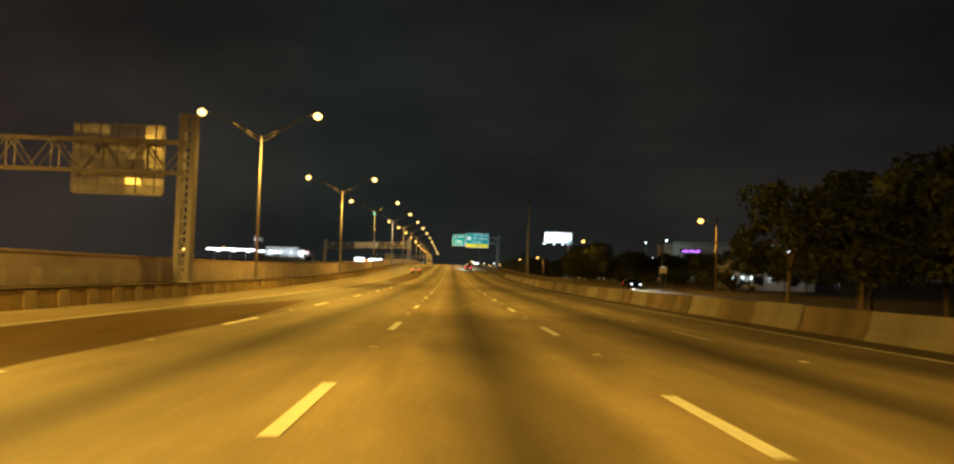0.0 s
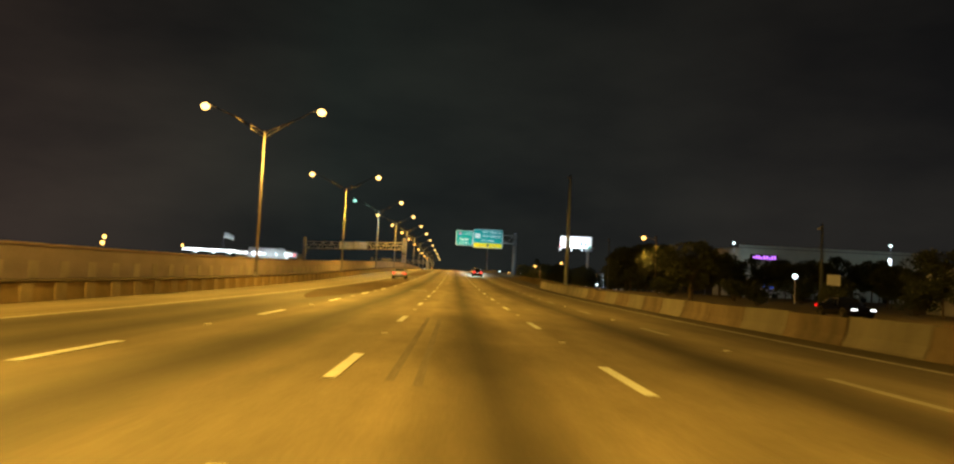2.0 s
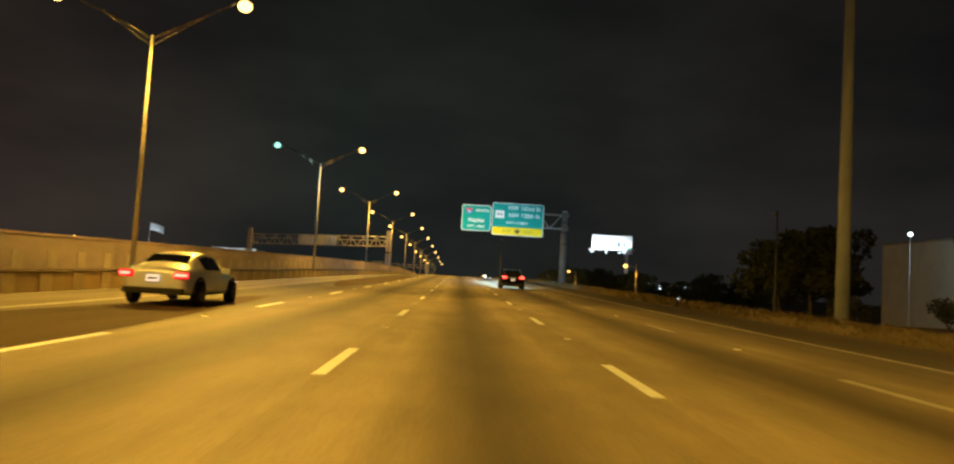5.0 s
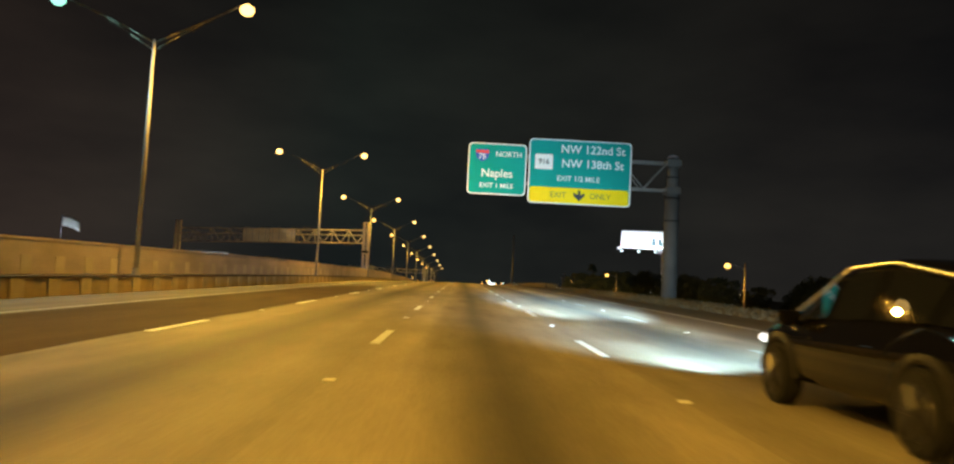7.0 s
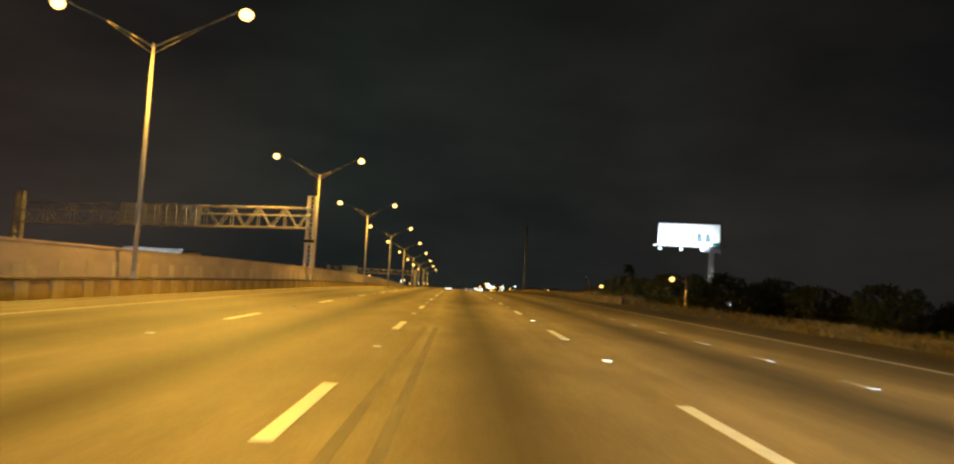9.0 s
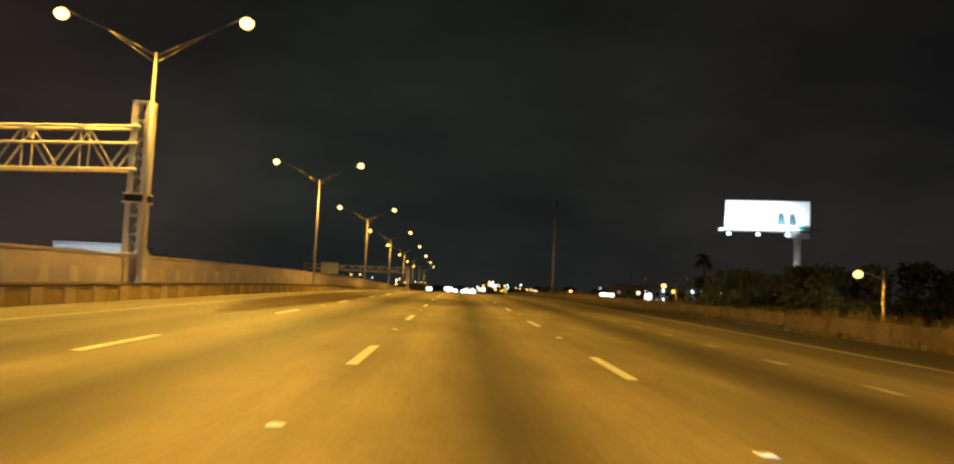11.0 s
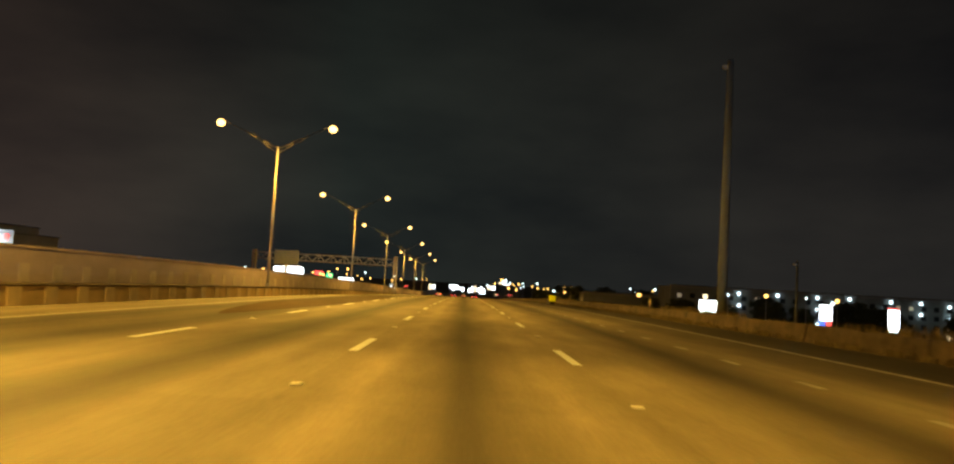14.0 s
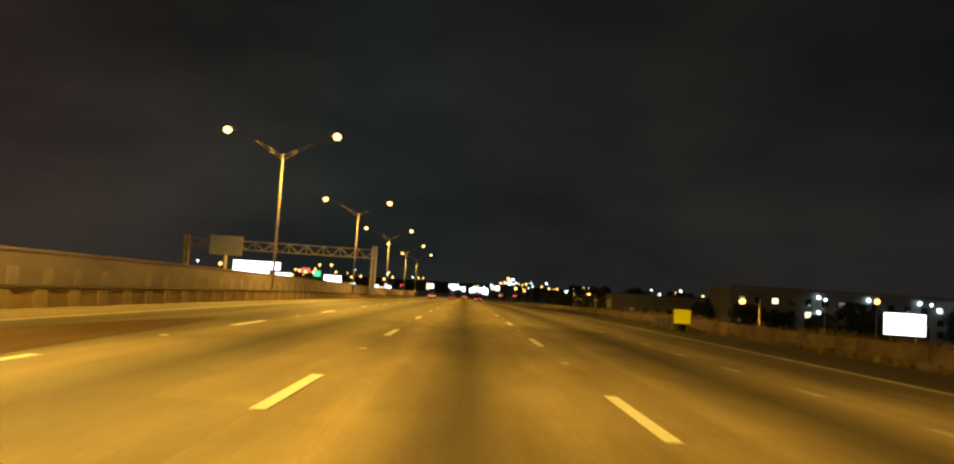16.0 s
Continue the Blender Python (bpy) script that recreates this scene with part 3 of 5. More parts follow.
def overhead_sign():
    y0 = 256.0
    zb = zr(y0)
    sign = thing("overhead_sign", "two green motorway exit signs on a grey cantilever column", "road sign", (0, y0, zb))
    part("column", tubed((15.3, 0.7, -0.4), (15.3, 0.7, 7.9), 0.58, 0.53, 24), M_COLUMN, sign, smooth_faces=True)
    part("upper_column", tubed((15.3, 0.7, 7.9), (15.3, 0.7, 11.0), 0.44, 0.40, 24), M_COLUMN, sign, smooth_faces=True)
    for h, r in ((6.12, 0.60), (7.86, 0.62), (9.45, 0.52)):
        part("collar", tubed((15.3, 0.7, h - 0.05), (15.3, 0.7, h + 0.07), r, r, 24), M_TRIM, sign, "dark bolted flange")
    for h in (8.45, 10.55):
        part("chord_seat", boxed(14.72, 15.86, 0.12, 1.28, h - 0.26, h + 0.26, 0.04), M_COLUMN, sign)
    part("column_cap", tubed((15.3, 0.7, 11.0), (15.3, 0.7, 11.16), 0.47, 0.34, 24), M_GALV, sign)
    part("footing", tubed((15.3, 0.7, -0.5), (15.3, 0.7, 0.16), 0.85, 0.85, 24), M_DIRTY, sign)
    for h in (8.45, 10.55):
        for dy in (0.25, 1.15):
            part("chord", tubed((0.2, dy, h), (15.0, dy, h), 0.075, 0.075, 8), M_ARM, sign)
    n = 8
    for i in range(n):
        xa, xb = 0.2 + 14.6 * i / n, 0.2 + 14.6 * (i + 1) / n
        for dy in (0.25, 1.15):
            part("brace", tubed((xa, dy, 8.45 if i % 2 else 10.55), (xb, dy, 10.55 if i % 2 else 8.45), 0.04, 0.04, 6), M_ARM, sign)
    a = sign_panel(sign, -0.43, 3.98, 7.38, 11.28, 0.0)
    shield(sign, 1.775 - 1.15, 9.33 + 1.02, 1.05)
    words("NORTH", 0.56, M_WHITE, a, 0.85, 1.12)
    words("Naples", 0.86, M_WHITE, a, 0.0, -0.35)
    words("EXIT 1 MILE", 0.50, M_WHITE, a, 0.0, -1.28)
    b = sign_panel(sign, 4.15, 11.93, 6.93, 11.83, -0.02)
    band = part("exit_only_band", plate(7.5, 1.16, 0.22, 0.012), M_YELLOW, b, "yellow exit only band")
    band.matrix_basis = pose(0, -0.022, -1.78)
    words("EXIT", 0.60, M_FADED, b, -1.6, -1.78, -0.034)
    words("ONLY", 0.60, M_FADED, b, 1.6, -1.78, -0.034)
    bm = bmesh.new()
    f = bm.faces.new([bm.verts.new((px, 0, pz)) for px, pz in ((-0.10, 0.40), (0.10, 0.40), (0.10, 0.05), (0.42, 0.22), (0.42, -0.02), (0.0, -0.42), (-0.42, -0.02), (-0.42, 0.22), (-0.10, 0.05))])
    e = bmesh.ops.extrude_face_region(bm, geom=[f])
    bmesh.ops.translate(bm, vec=(0, 0.008, 0), verts=[v for v in e["geom"] if isinstance(v, bmesh.types.BMVert)])
    part("down_arrow", bm, M_BLACK, b).matrix_basis = pose(0, -0.034, -1.76)
    words("NW 122nd St", 0.86, M_WHITE, b, 0.95, 1.72)
    words("NW 138th St", 0.86, M_WHITE, b, 0.95, 0.62)
    words("EXIT 1/2 MILE", 0.55, M_WHITE, b, -0.1, -0.52)
    box_ = part("route_plate", plate(1.35, 1.15, 0.10, 0.012), M_WHITE, sign, "white state route plate")
    box_.matrix_basis = pose(8.04 - 2.75, -0.042, 9.38 + 0.70)
    words("916", 0.55, M_BLACK, box_, 0, 0, -0.012, "route_number")
    for x in (0.4, 1.8, 3.2, 5.0, 7.0, 9.0, 11.0):
        part("bracket", boxed(x - 0.05, x + 0.05, 0.06, 0.22, 7.6, 11.1), M_GALV, sign)
    return sign


overhead_sign()


# ---- lattice gantries over the opposite carriageway ----
def lattice_tower(parent, x, y, h, w=0.84, d=0.9, base=-0.4, joint=0.0):
    for sx in (-1, 1):
        cx = x + sx * w / 2
        part("tower_leg", boxed(cx - 0.19, cx + 0.19, y - d / 2, y + d / 2, base, h, 0.03), M_GALV, parent)
    n = max(3, int((h - base) / 1.1))
    for i in range(n):
        a, b = base + (h - base) * i / n, base + (h - base) * (i + 1) / n
        s = 1 if i % 2 else -1
        part("tower_brace", tubed((x - s * w / 2, y, a), (x + s * w / 2, y, b), 0.07, 0.07, 6), M_GALV, parent)
        part("tower_rung", boxed(x - w / 2, x + w / 2, y - d / 2 + 0.06, y - d / 2 + 0.12, b - 0.10, b + 0.10), M_GALV, parent)
    part("tower_foot", boxed(x - w, x + w, y - d * 0.7, y + d * 0.7, base - 0.06, base + 0.08, 0.02), M_GALV, parent)
    part("tower_cap", boxed(x - w / 2 - 0.24, x + w / 2 + 0.24, y - d / 2 - 0.05, y + d / 2 + 0.05, h, h + 0.07, 0.02), M_GALV, parent)
    if joint:
        for z in (joint, joint + 0.55):
            part("joint_plate", boxed(x - w / 2 - 0.34, x + w / 2 + 0.34, y - d / 2 - 0.14, y + d / 2 + 0.14, z - 0.04, z + 0.04, 0.01), M_GALV, parent)
        part("joint_shroud", boxed(x - w / 2 - 0.21, x + w / 2 + 0.21, y - d / 2 - 0.02, y + d / 2 + 0.02, joint + 0.04, joint + 0.51), M_TRIM, parent, "dark joint between the tower halves")


def box_truss(parent, xa, xb, y, h0, h1, d=1.1, bays=18, slope=0.0, mid=False):
    def z(x, h):
        return h + slope * (x - xb)
    for dy in (-d / 2, d / 2):
        for h in ((h0, h1, h0 + 0.6 * (h1 - h0)) if mid and dy < 0 else (h0, h1)):
            part("chord", tubed((xa, y + dy, z(xa, h)), (xb, y + dy, z(xb, h)), 0.10, 0.10, 8), M_GALV, parent)
        for i in range(bays):
            a, b = xa + (xb - xa) * i / bays, xa + (xb - xa) * (i + 1) / bays
            p, q = (h0, h1) if i % 2 else (h1, h0)
            part("brace", tubed((a, y + dy, z(a, p)), (b, y + dy, z(b, q)), 0.055, 0.055, 6), M_GALV, parent)
            if i and not i % 2:
                part("upright", tubed((a, y + dy, z(a, h0)), (a, y + dy, z(a, h1)), 0.05, 0.05, 6), M_GALV, parent)


def sign_back(parent, x0, x1, h0, h1, y):
    p = part("sign_back", plate(x1 - x0, h1 - h0, 0.3, 0.05), M_ALU, parent, "bare aluminium back of a sign")
    p.matrix_basis = pose((x0 + x1) / 2, y, (h0 + h1) / 2)
    n = max(2, int((x1 - x0) / 1.2))
    # sheets are added and tilted at random to catch the lamps as glints
    rows, dent = int((h1 - h0 - 0.3) / 0.6), random.Random(int(1000 + 10 * x1 + 7 * y))
    for j in range(rows):
        for i in range(n):
            w, h = (x1 - x0 - 0.3) / n, (h1 - h0 - 0.3) / rows
            bent = part("sheet", boxed(-w / 2 + 0.004, w / 2 - 0.004, -0.01, 0.0, -h / 2 + 0.004, h / 2 - 0.004), M_ALU, parent)
            bent.matrix_basis = pose(x0 + 0.15 + w * (i + 0.5), y - 0.055, h0 + 0.15 + h * (j + 0.5), dent.gauss(0, 1.2), 0, dent.gauss(0, 4.0))
    for i in range(n):
        x = x0 + (x1 - x0) * (i + 0.5) / n
        part("stiffener", boxed(x - 0.05, x + 0.05, y - 0.15, y - 0.003, h0 + 0.15, h1 - 0.15), M_GALV, parent)


def gantry(y, x_right, x_left, top, h0, h1, backs, label, bays=20, base=-0.4, slope=0.0, joint=0.0, mid=False):
    g = thing("sign_gantry", label, "gantry", (x_right, y, zr(y)))
    span = x_left - x_right
    lattice_tower(g, 0, 0, top, base=base, joint=joint)
    lattice_tower(g, span, 0, top + slope * span, base=-0.5)
    box_truss(g, span, 0, 0, h0, h1, bays=bays, slope=slope, mid=mid)
    for a, b, c, d in backs:
        sign_back(g, a - x_right, b - x_right, c, d, -0.80 if mid else 0.75)
    return g


gantry(56.2, -20.42, -62.6, 12.6, 8.3, 10.6, [(-29.3, -22.4, 6.6, 12.0)], "steel lattice gantry carrying the bare back of a sign", 26, 0.26)
gantry(360.2, -21.15, -61.0, 11.75, 7.4, 10.15, [(-41.4, -36.0, 6.75, 9.65), (-47.0, -41.6, 6.55, 9.45)], "steel lattice gantry with sign backs over the opposite lanes", 22,
       2.06, 0.036, 5.3, True)
gantry(616.0, -20.5, -62.0, 10.8, 8.2, 10.1, [], "bare steel lattice gantry over the opposite lanes", 22, 0.26)


# ---- billboard ----
def flood(parent, x, y, z, tx, tz, watts):
    f = part("flood_lamp", boxed(x - 0.28, x + 0.28, y - 0.18, y + 0.18, z - 0.14, z + 0.14, 0.04), M_GALV, parent)
    part("flood_lens", boxed(x - 0.38, x + 0.38, y - 0.32, y - 0.18, z - 0.24, z + 0.24, 0.03), G_COLD, f, "glowing flood lamp glass")
    part("flood_bracket", tubed((x, y, z), (x, 0.2, z - 0.2), 0.04, 0.04, 6), M_GALV, parent)
    spot("flood_light", (x, y + 0.35, z + 0.30), (tx, 0, tz), watts, COLD, 120, 0.6, 0.2, parent)


def billboard():
    low = zg(69, 473)
    b = thing("billboard", "large white floodlit billboard on a single steel column", "billboard", (0, 0, 0))
    b.matrix_basis = pose(66.9, 474.4, low, 0, 0, -14)
    H = 17.0 - low
    w, h = 17.6, 6.4
    part("column", tubed((6.6, 1.2, -0.5), (6.6, 1.2, H - 0.3), 0.85, 0.8, 24), M_POLE, b, smooth_faces=True)
    part("column_head", boxed(4.6, 9.0, 0.5, 1.9, H - 1.7, H - 0.3, 0.05), M_GALV, b)
    part("frame", boxed(-w / 2 - 0.25, w / 2 + 0.25, 0.16, 0.7, H - 0.35, H + h + 0.2, 0.04), M_TRIM, b)
    part("printed_face", boxed(-w / 2, w / 2, 0.0, 0.15, H, H + h, 0.02), M_BOARD, b, "plain white printed face")
    for x, ww, hh in ((3.1, 2.1, 3.0), (5.4, 1.9, 2.8)):
        bm = bmesh.new()
        f = bm.faces.new([bm.verts.new((x + px * ww, -0.012, H + 0.9 + pz * hh)) for px, pz in ((-0.5, 0.1), (-0.35, 0.95), (0.1, 1.0), (0.45, 0.2), (0.2, 0.0))])
        e = bmesh.ops.extrude_face_region(bm, geom=[f])
        bmesh.ops.translate(bm, vec=(0, 0.008, 0), verts=[v for v in e["geom"] if isinstance(v, bmesh.types.BMVert)])
        part("printed_shape", bm, M_BLUEGREY, b, "grey-blue printed shape")
    part("printed_shape", boxed(6.4, 8.7, -0.012, -0.004, H + 0.25, H + 1.0), M_GREEN, b, "green printed patch")
    part("printed_shape", boxed(-8.7, -7.7, -0.012, -0.004, H + 0.25, H + 1.2), M_RED, b, "faded red printed patch")
    part("end_platform", boxed(w / 2 + 0.26, w / 2 + 1.5, -0.9, 0.5, H - 0.5, H + 0.5, 0.05), M_ARM, b)
    part("end_platform", boxed(-w / 2 - 1.3, -w / 2 - 0.26, -0.6, 0.5, H - 0.5, H + 0.2, 0.05), M_ARM, b)
    part("catwalk", boxed(-w / 2, w / 2, -1.0, 0.0, H - 0.50, H - 0.40), M_ARM, b)
    for x in (-8.3, -2.3, 3.6):
        flood(b, x, -3.4, H - 1.35, x, H + 2.9, 6500)


billboard()


# ---- low median parapet with pilasters ----
def parapet():
    base = ribbon("wall_parapet", [(-21.10, -1.2), (-19.74, -1.2), (-19.76, -0.70), (-19.80, 0.12), (-21.10, 0.12)], -60, 700, 6, M_DIRTY_GOLD)
    tagged(base, "low sloped concrete median parapet with paler pilasters", "wall", kind="structure")
    coping = ribbon("coping", [(-21.08, 0.122), (-19.72, 0.122), (-19.70, 0.22), (-21.08, 0.23)], -60, 700, 6, M_COPING, base)
    coping["label"] = "coping darkened as a painted shadow line"
    bm = bmesh.new()
    sec = [(-0.10, -0.95), (0.09, -0.95), (0.065, 0.118), (-0.10, 0.118)]
    a = [bm.verts.new((x, -0.52, z)) for x, z in sec]
    c = [bm.verts.new((x, 0.52, z)) for x, z in sec]
    for j in range(len(sec)):
        k = (j + 1) % len(sec)
        bm.faces.new((a[j], a[k], c[k], c[j]))
    bm.faces.new(a)
    bm.faces.new(c)
    me = mesh_of("pilaster", bm, M_PALE)
    y = -10.0
    while y < 640:
        part("pilaster", me, None, base).matrix_basis = pose(-19.79, y, zr(y))
        y += 3.0


# ---- right-hand barriers ----
def barrier_unit(length, name, material):
    sec = [(-0.30, 0), (-0.30, 0.08), (-0.16, 0.33), (-0.09, 0.83), (0.09, 0.83), (0.16, 0.33), (0.30, 0.08), (0.30, 0)]
    bm = bmesh.new()
    a = [bm.verts.new((x, -length / 2 + 0.02, z)) for x, z in sec]
    b = [bm.verts.new((x, length / 2 - 0.02, z)) for x, z in sec]
    for j in range(len(sec)):
        k = (j + 1) % len(sec)
        bm.faces.new((a[j], a[k], b[k], b[j]))
    bm.faces.new(a)
    bm.faces.new(b)
    bmesh.ops.bevel(bm, geom=[e for e in bm.edges if abs(e.verts[0].co.y - e.verts[1].co.y) < 1e-4 and e.calc_length() > 0.1], offset=0.015, segments=1, affect="EDGES")
    return mesh_of(name, bm, material)


def barriers():
    settle = random.Random(31)
    grimy, clean, mottled = (barrier_unit(3.66, "concrete_barrier", m) for m in (M_DIRTY, M_BARRIER, M_BANK))
    for y0, y1, x in ((-30, 152, 10.55), (318, 640, 12.75)):
        y, k = y0, 0
        while y < y1:
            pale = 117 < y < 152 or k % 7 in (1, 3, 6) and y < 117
            ob = part("concrete_barrier", mottled if y > 300 else clean if pale else grimy, None)
            slope = math.degrees(math.atan((zr(y + 1.8) - zr(y - 1.8)) / 3.6))
            ob.matrix_basis = pose(x + settle.uniform(-0.03, 0.03), y, zr(y) - (0.22 if y > 300 else 0.03) - settle.uniform(0, 0.05), slope + settle.uniform(-0.3, 0.3), settle.uniform(-1.2, 1.2), settle.uniform(-0.35, 0.35))
            tagged(ob, "pale weathered precast concrete barrier beside the shoulder" if pale else "dark mottled precast concrete barrier overgrown with grass" if y > 300 else "grimy brown-stained precast concrete barrier beside the shoulder",
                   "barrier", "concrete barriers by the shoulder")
            y, k = y + 3.66, k + 1


barriers()
parapet()
stripe_me = mesh_of("wall_pilaster", boxed(-0.02, 0.03, -0.46, 0.46, 0.26, 1.14, 0.01), M_STRIPE)
for k in range(216):
    y = -10.0 + 3.0 * k
    part("wall_pilaster", stripe_me, None, wall).matrix_basis = pose(-21.14, y, zr(y), 0, -2, 0)


# ---- trees, palms, bushes ----
def leaf_cloud(bm, rnd, clumps, leaves, size):
    for cx, cy, cz, r in clumps:
        for _ in range(leaves):
            d = Vector((rnd.gauss(0, 1), rnd.gauss(0, 1), rnd.gauss(0, 1))).normalized() * (r * (0.55 + 0.5 * rnd.random()))
            c = Vector((cx, cy, cz)) + Vector((d.x, d.y, d.z * 0.8))
            t = Vector((rnd.gauss(0, 1), rnd.gauss(0, 1), rnd.gauss(0, 1))).normalized()
            s = t.orthogonal().normalized()
            a, b = t * size * (0.6 + rnd.random()), s * size * (0.35 + 0.4 * rnd.random())
            bm.faces.new([bm.verts.new(c + v) for v in (-a, b, a, -b)])


def tree(h, spread, seed, leaves=55, clump_n=34, trunk_r=0.22):
    rnd = random.Random(seed)
    t = thing("tree", "broad dark-leaved roadside tree", "tree", (0, 0, 0), group="roadside trees")
    bm = bmesh.new()
    top = Vector((rnd.uniform(-.3, .3), rnd.uniform(-.3, .3), h * 0.45))
    tube(bm, (0, 0, -0.3), top, trunk_r, trunk_r * 0.6, 9)
    clumps = []
    for i in range(7):
        a = math.tau * i / 7 + rnd.uniform(-.4, .4)
        tip = Vector((math.cos(a) * spread * rnd.uniform(.4, .75), math.sin(a) * spread * rnd.uniform(.4, .75), h * rnd.uniform(.55, .85)))
        tube(bm, top * rnd.uniform(.6, 1), tip, trunk_r * 0.4, trunk_r * 0.12, 6)
    part("trunk", bm, M_BARK, t, "dark bark trunk and limbs")
    for i in range(clump_n):
        a, u = rnd.uniform(0, math.tau), math.sqrt(rnd.random())
        z = h * (0.34 + 0.58 * rnd.random())
        k = math.sqrt(max(0.05, 1 - ((z / h - 0.58) / 0.48) ** 2))
        clumps.append((math.cos(a) * u * spread * k, math.sin(a) * u * spread * k, z, spread * rnd.uniform(.20, .36)))
    bm = bmesh.new()
    leaf_cloud(bm, rnd, clumps, leaves, 0.20 + 0.012 * h)
    part("crown", bm, M_LEAF, t, "uneven leafy crown")
    return t


def bush(h, spread, seed):
    rnd = random.Random(seed)
    t = thing("bush", "low scrubby roadside bush", "bush", (0, 0, 0), group="roadside bushes")
    bm = bmesh.new()
    clumps = []
    for i in range(9):
        a = rnd.uniform(0, math.tau)
        tip = (math.cos(a) * spread * .6 * rnd.random(), math.sin(a) * spread * .6 * rnd.random(), h * rnd.uniform(.4, .8))
        tube(bm, (0, 0, -.2), tip, .05, .02, 5)
        clumps.append((*tip, spread * rnd.uniform(.28, .45)))
    part("stem", bm, M_BARK, t)
    bm = bmesh.new()
    leaf_cloud(bm, rnd, clumps, 70, 0.15)
    part("foliage", bm, M_LEAF, t, "scrubby foliage")
    return t


def palm(h, seed):
    rnd = random.Random(seed)
    t = thing("palm_tree", "tall slim palm with a drooping crown", "palm", (0, 0, 0), group="palms by the frontage street")
    bm = bmesh.new()
    pts = [Vector((0.25 * math.sin(i * .5), 0.1 * i / 6, h * i / 6)) for i in range(7)]
    pts[0].z = -.3
    for i, (a, b) in enumerate(zip(pts, pts[1:])):
        tube(bm, a, b, .22 - .015 * i, .205 - .015 * i, 8)
    part("trunk", bm, M_BARK, t)
    bm = bmesh.new()
    top = pts[-1]
    for i in range(22):
        a, lift = math.tau * i / 22 + rnd.uniform(-.1, .1), rnd.uniform(-.9, .7)
        ln = rnd.uniform(0.9, 1.35)
        prev = None
        for j in range(7):
            u = j / 6
            c = top + Vector((math.cos(a) * ln * u, math.sin(a) * ln * u, ln * (lift * u - .75 * u * u)))
            w = .28 * math.sin(math.pi * min(.98, u + .08)) + .03
            s = Vector((-math.sin(a), math.cos(a), 0)) * w
            row = (bm.verts.new(c + s - Vector((0, 0, w * .5))), bm.verts.new(c), bm.verts.new(c - s - Vector((0, 0, w * .5))))
            if prev:
                bm.faces.new((prev[0], prev[1], row[1], row[0]))
                bm.faces.new((prev[1], prev[2], row[2], row[1]))
            prev = row
    part("fronds", bm, M_PALM, t, "drooping fronds")
    return t


def scatter(makers, spots):
    made = {}
    for kind, x, y, s, turn in spots:
        z = zg(x, y)
        if kind not in made:
            ob = made[kind] = makers[kind]()
            ob.matrix_basis = pose(x, y, z, 0, 0, turn)
            ob.scale = (s, s, s)
        else:
            src = made[kind]
            c = copy_thing(src, pose(x, y, z, 0, 0, turn))
            c.scale = (s, s, s)


rnd_t = random.Random(11)
SPOTS = []
for y, x, s in ((47, 20.8, .66), (48, 26, .74), (45, 31, .88), (50, 34, .95), (44, 24, .62), (52, 29, .8), (43, 28.5, .8), (101, 48, .5), (107, 42.5, .66),
                (104, 54, .55), (119, 40.4, .5), (100, 44.5, .46), (126, 58, .5), (134, 62, .55), (150, 96, .95), (156, 86, .8), (148, 108, 1.0), (160, 74, .6),
                (121, 19.6, .44), (126, 21.5, .36), (190, 35.6, .68), (190, 47, .58), (196, 43, .5), (186, 54, .52), (199, 50, .6), (192, 61, .55), (204, 57, .6), (198, 68, .62),
                (168, 49, .45), (172, 56, .48), (166, 62, .5), (174, 69, .5), (206, 78, .7), (184, 74, .55), (140, 48, .36), (146, 52, .4), (152, 58, .42), (158, 64, .45), (210, 66, .62), (214, 88, .75)):
    SPOTS.append((("tree_a", "tree_b", "tree_c")[len(SPOTS) % 3], x, y, s, rnd_t.uniform(0, 360)))
for y, x, s in ((228, 40, .9), (234, 45, .95), (241, 42, .92), (250, 50, .85), (182, 44, .62), (176, 42, .52), (187, 39, .5)):
    SPOTS.append((("tree_b", "tree_c")[len(SPOTS) % 2], x, y, s, rnd_t.uniform(0, 360)))
for y, x, s in ((318, 74, 1.0), (330, 62, .85), (345, 74, .7), (352, 84, .8), (366, 66, .7), (372, 78, .75), (384, 47, .95), (390, 54, .9), (400, 46, .9),
                (398, 63, .75), (386, 68, .7), (386, 38, .96), (393, 30.5, .88), (398, 35, .92), (395, 40, .95), (402, 46, .95), (390, 35, .8), (360, 50, .8), (340, 48, .75), (392, 58, 1.0)):
    SPOTS.append((("tree_a", "tree_c")[len(SPOTS) % 2], x, y, s, rnd_t.uniform(0, 360)))
for y, x, s in ((690, 33, .75), (700, 44, .98), (704, 52, .85), (712, 60, 1.0), (720, 78, 1.0), (655, 66, .75), (760, 52, .9), (800, 62, .95), (700, 90, .95), (740, 100, 1.0), (640, 80, .7),
                (850, 60, 1.0), (780, 40, .8), (604, 74, .72), (610, 88, .8), (618, 101, .74), (606, 116, .86), (622, 130, .8), (628, 68, .8), (612, 146, .9), (600, 60, .55), (630, 95, .95), (626, 120, .98)):
    SPOTS.append((("tree_a", "tree_b")[len(SPOTS) % 2], x, y, s, rnd_t.uniform(0, 360)))
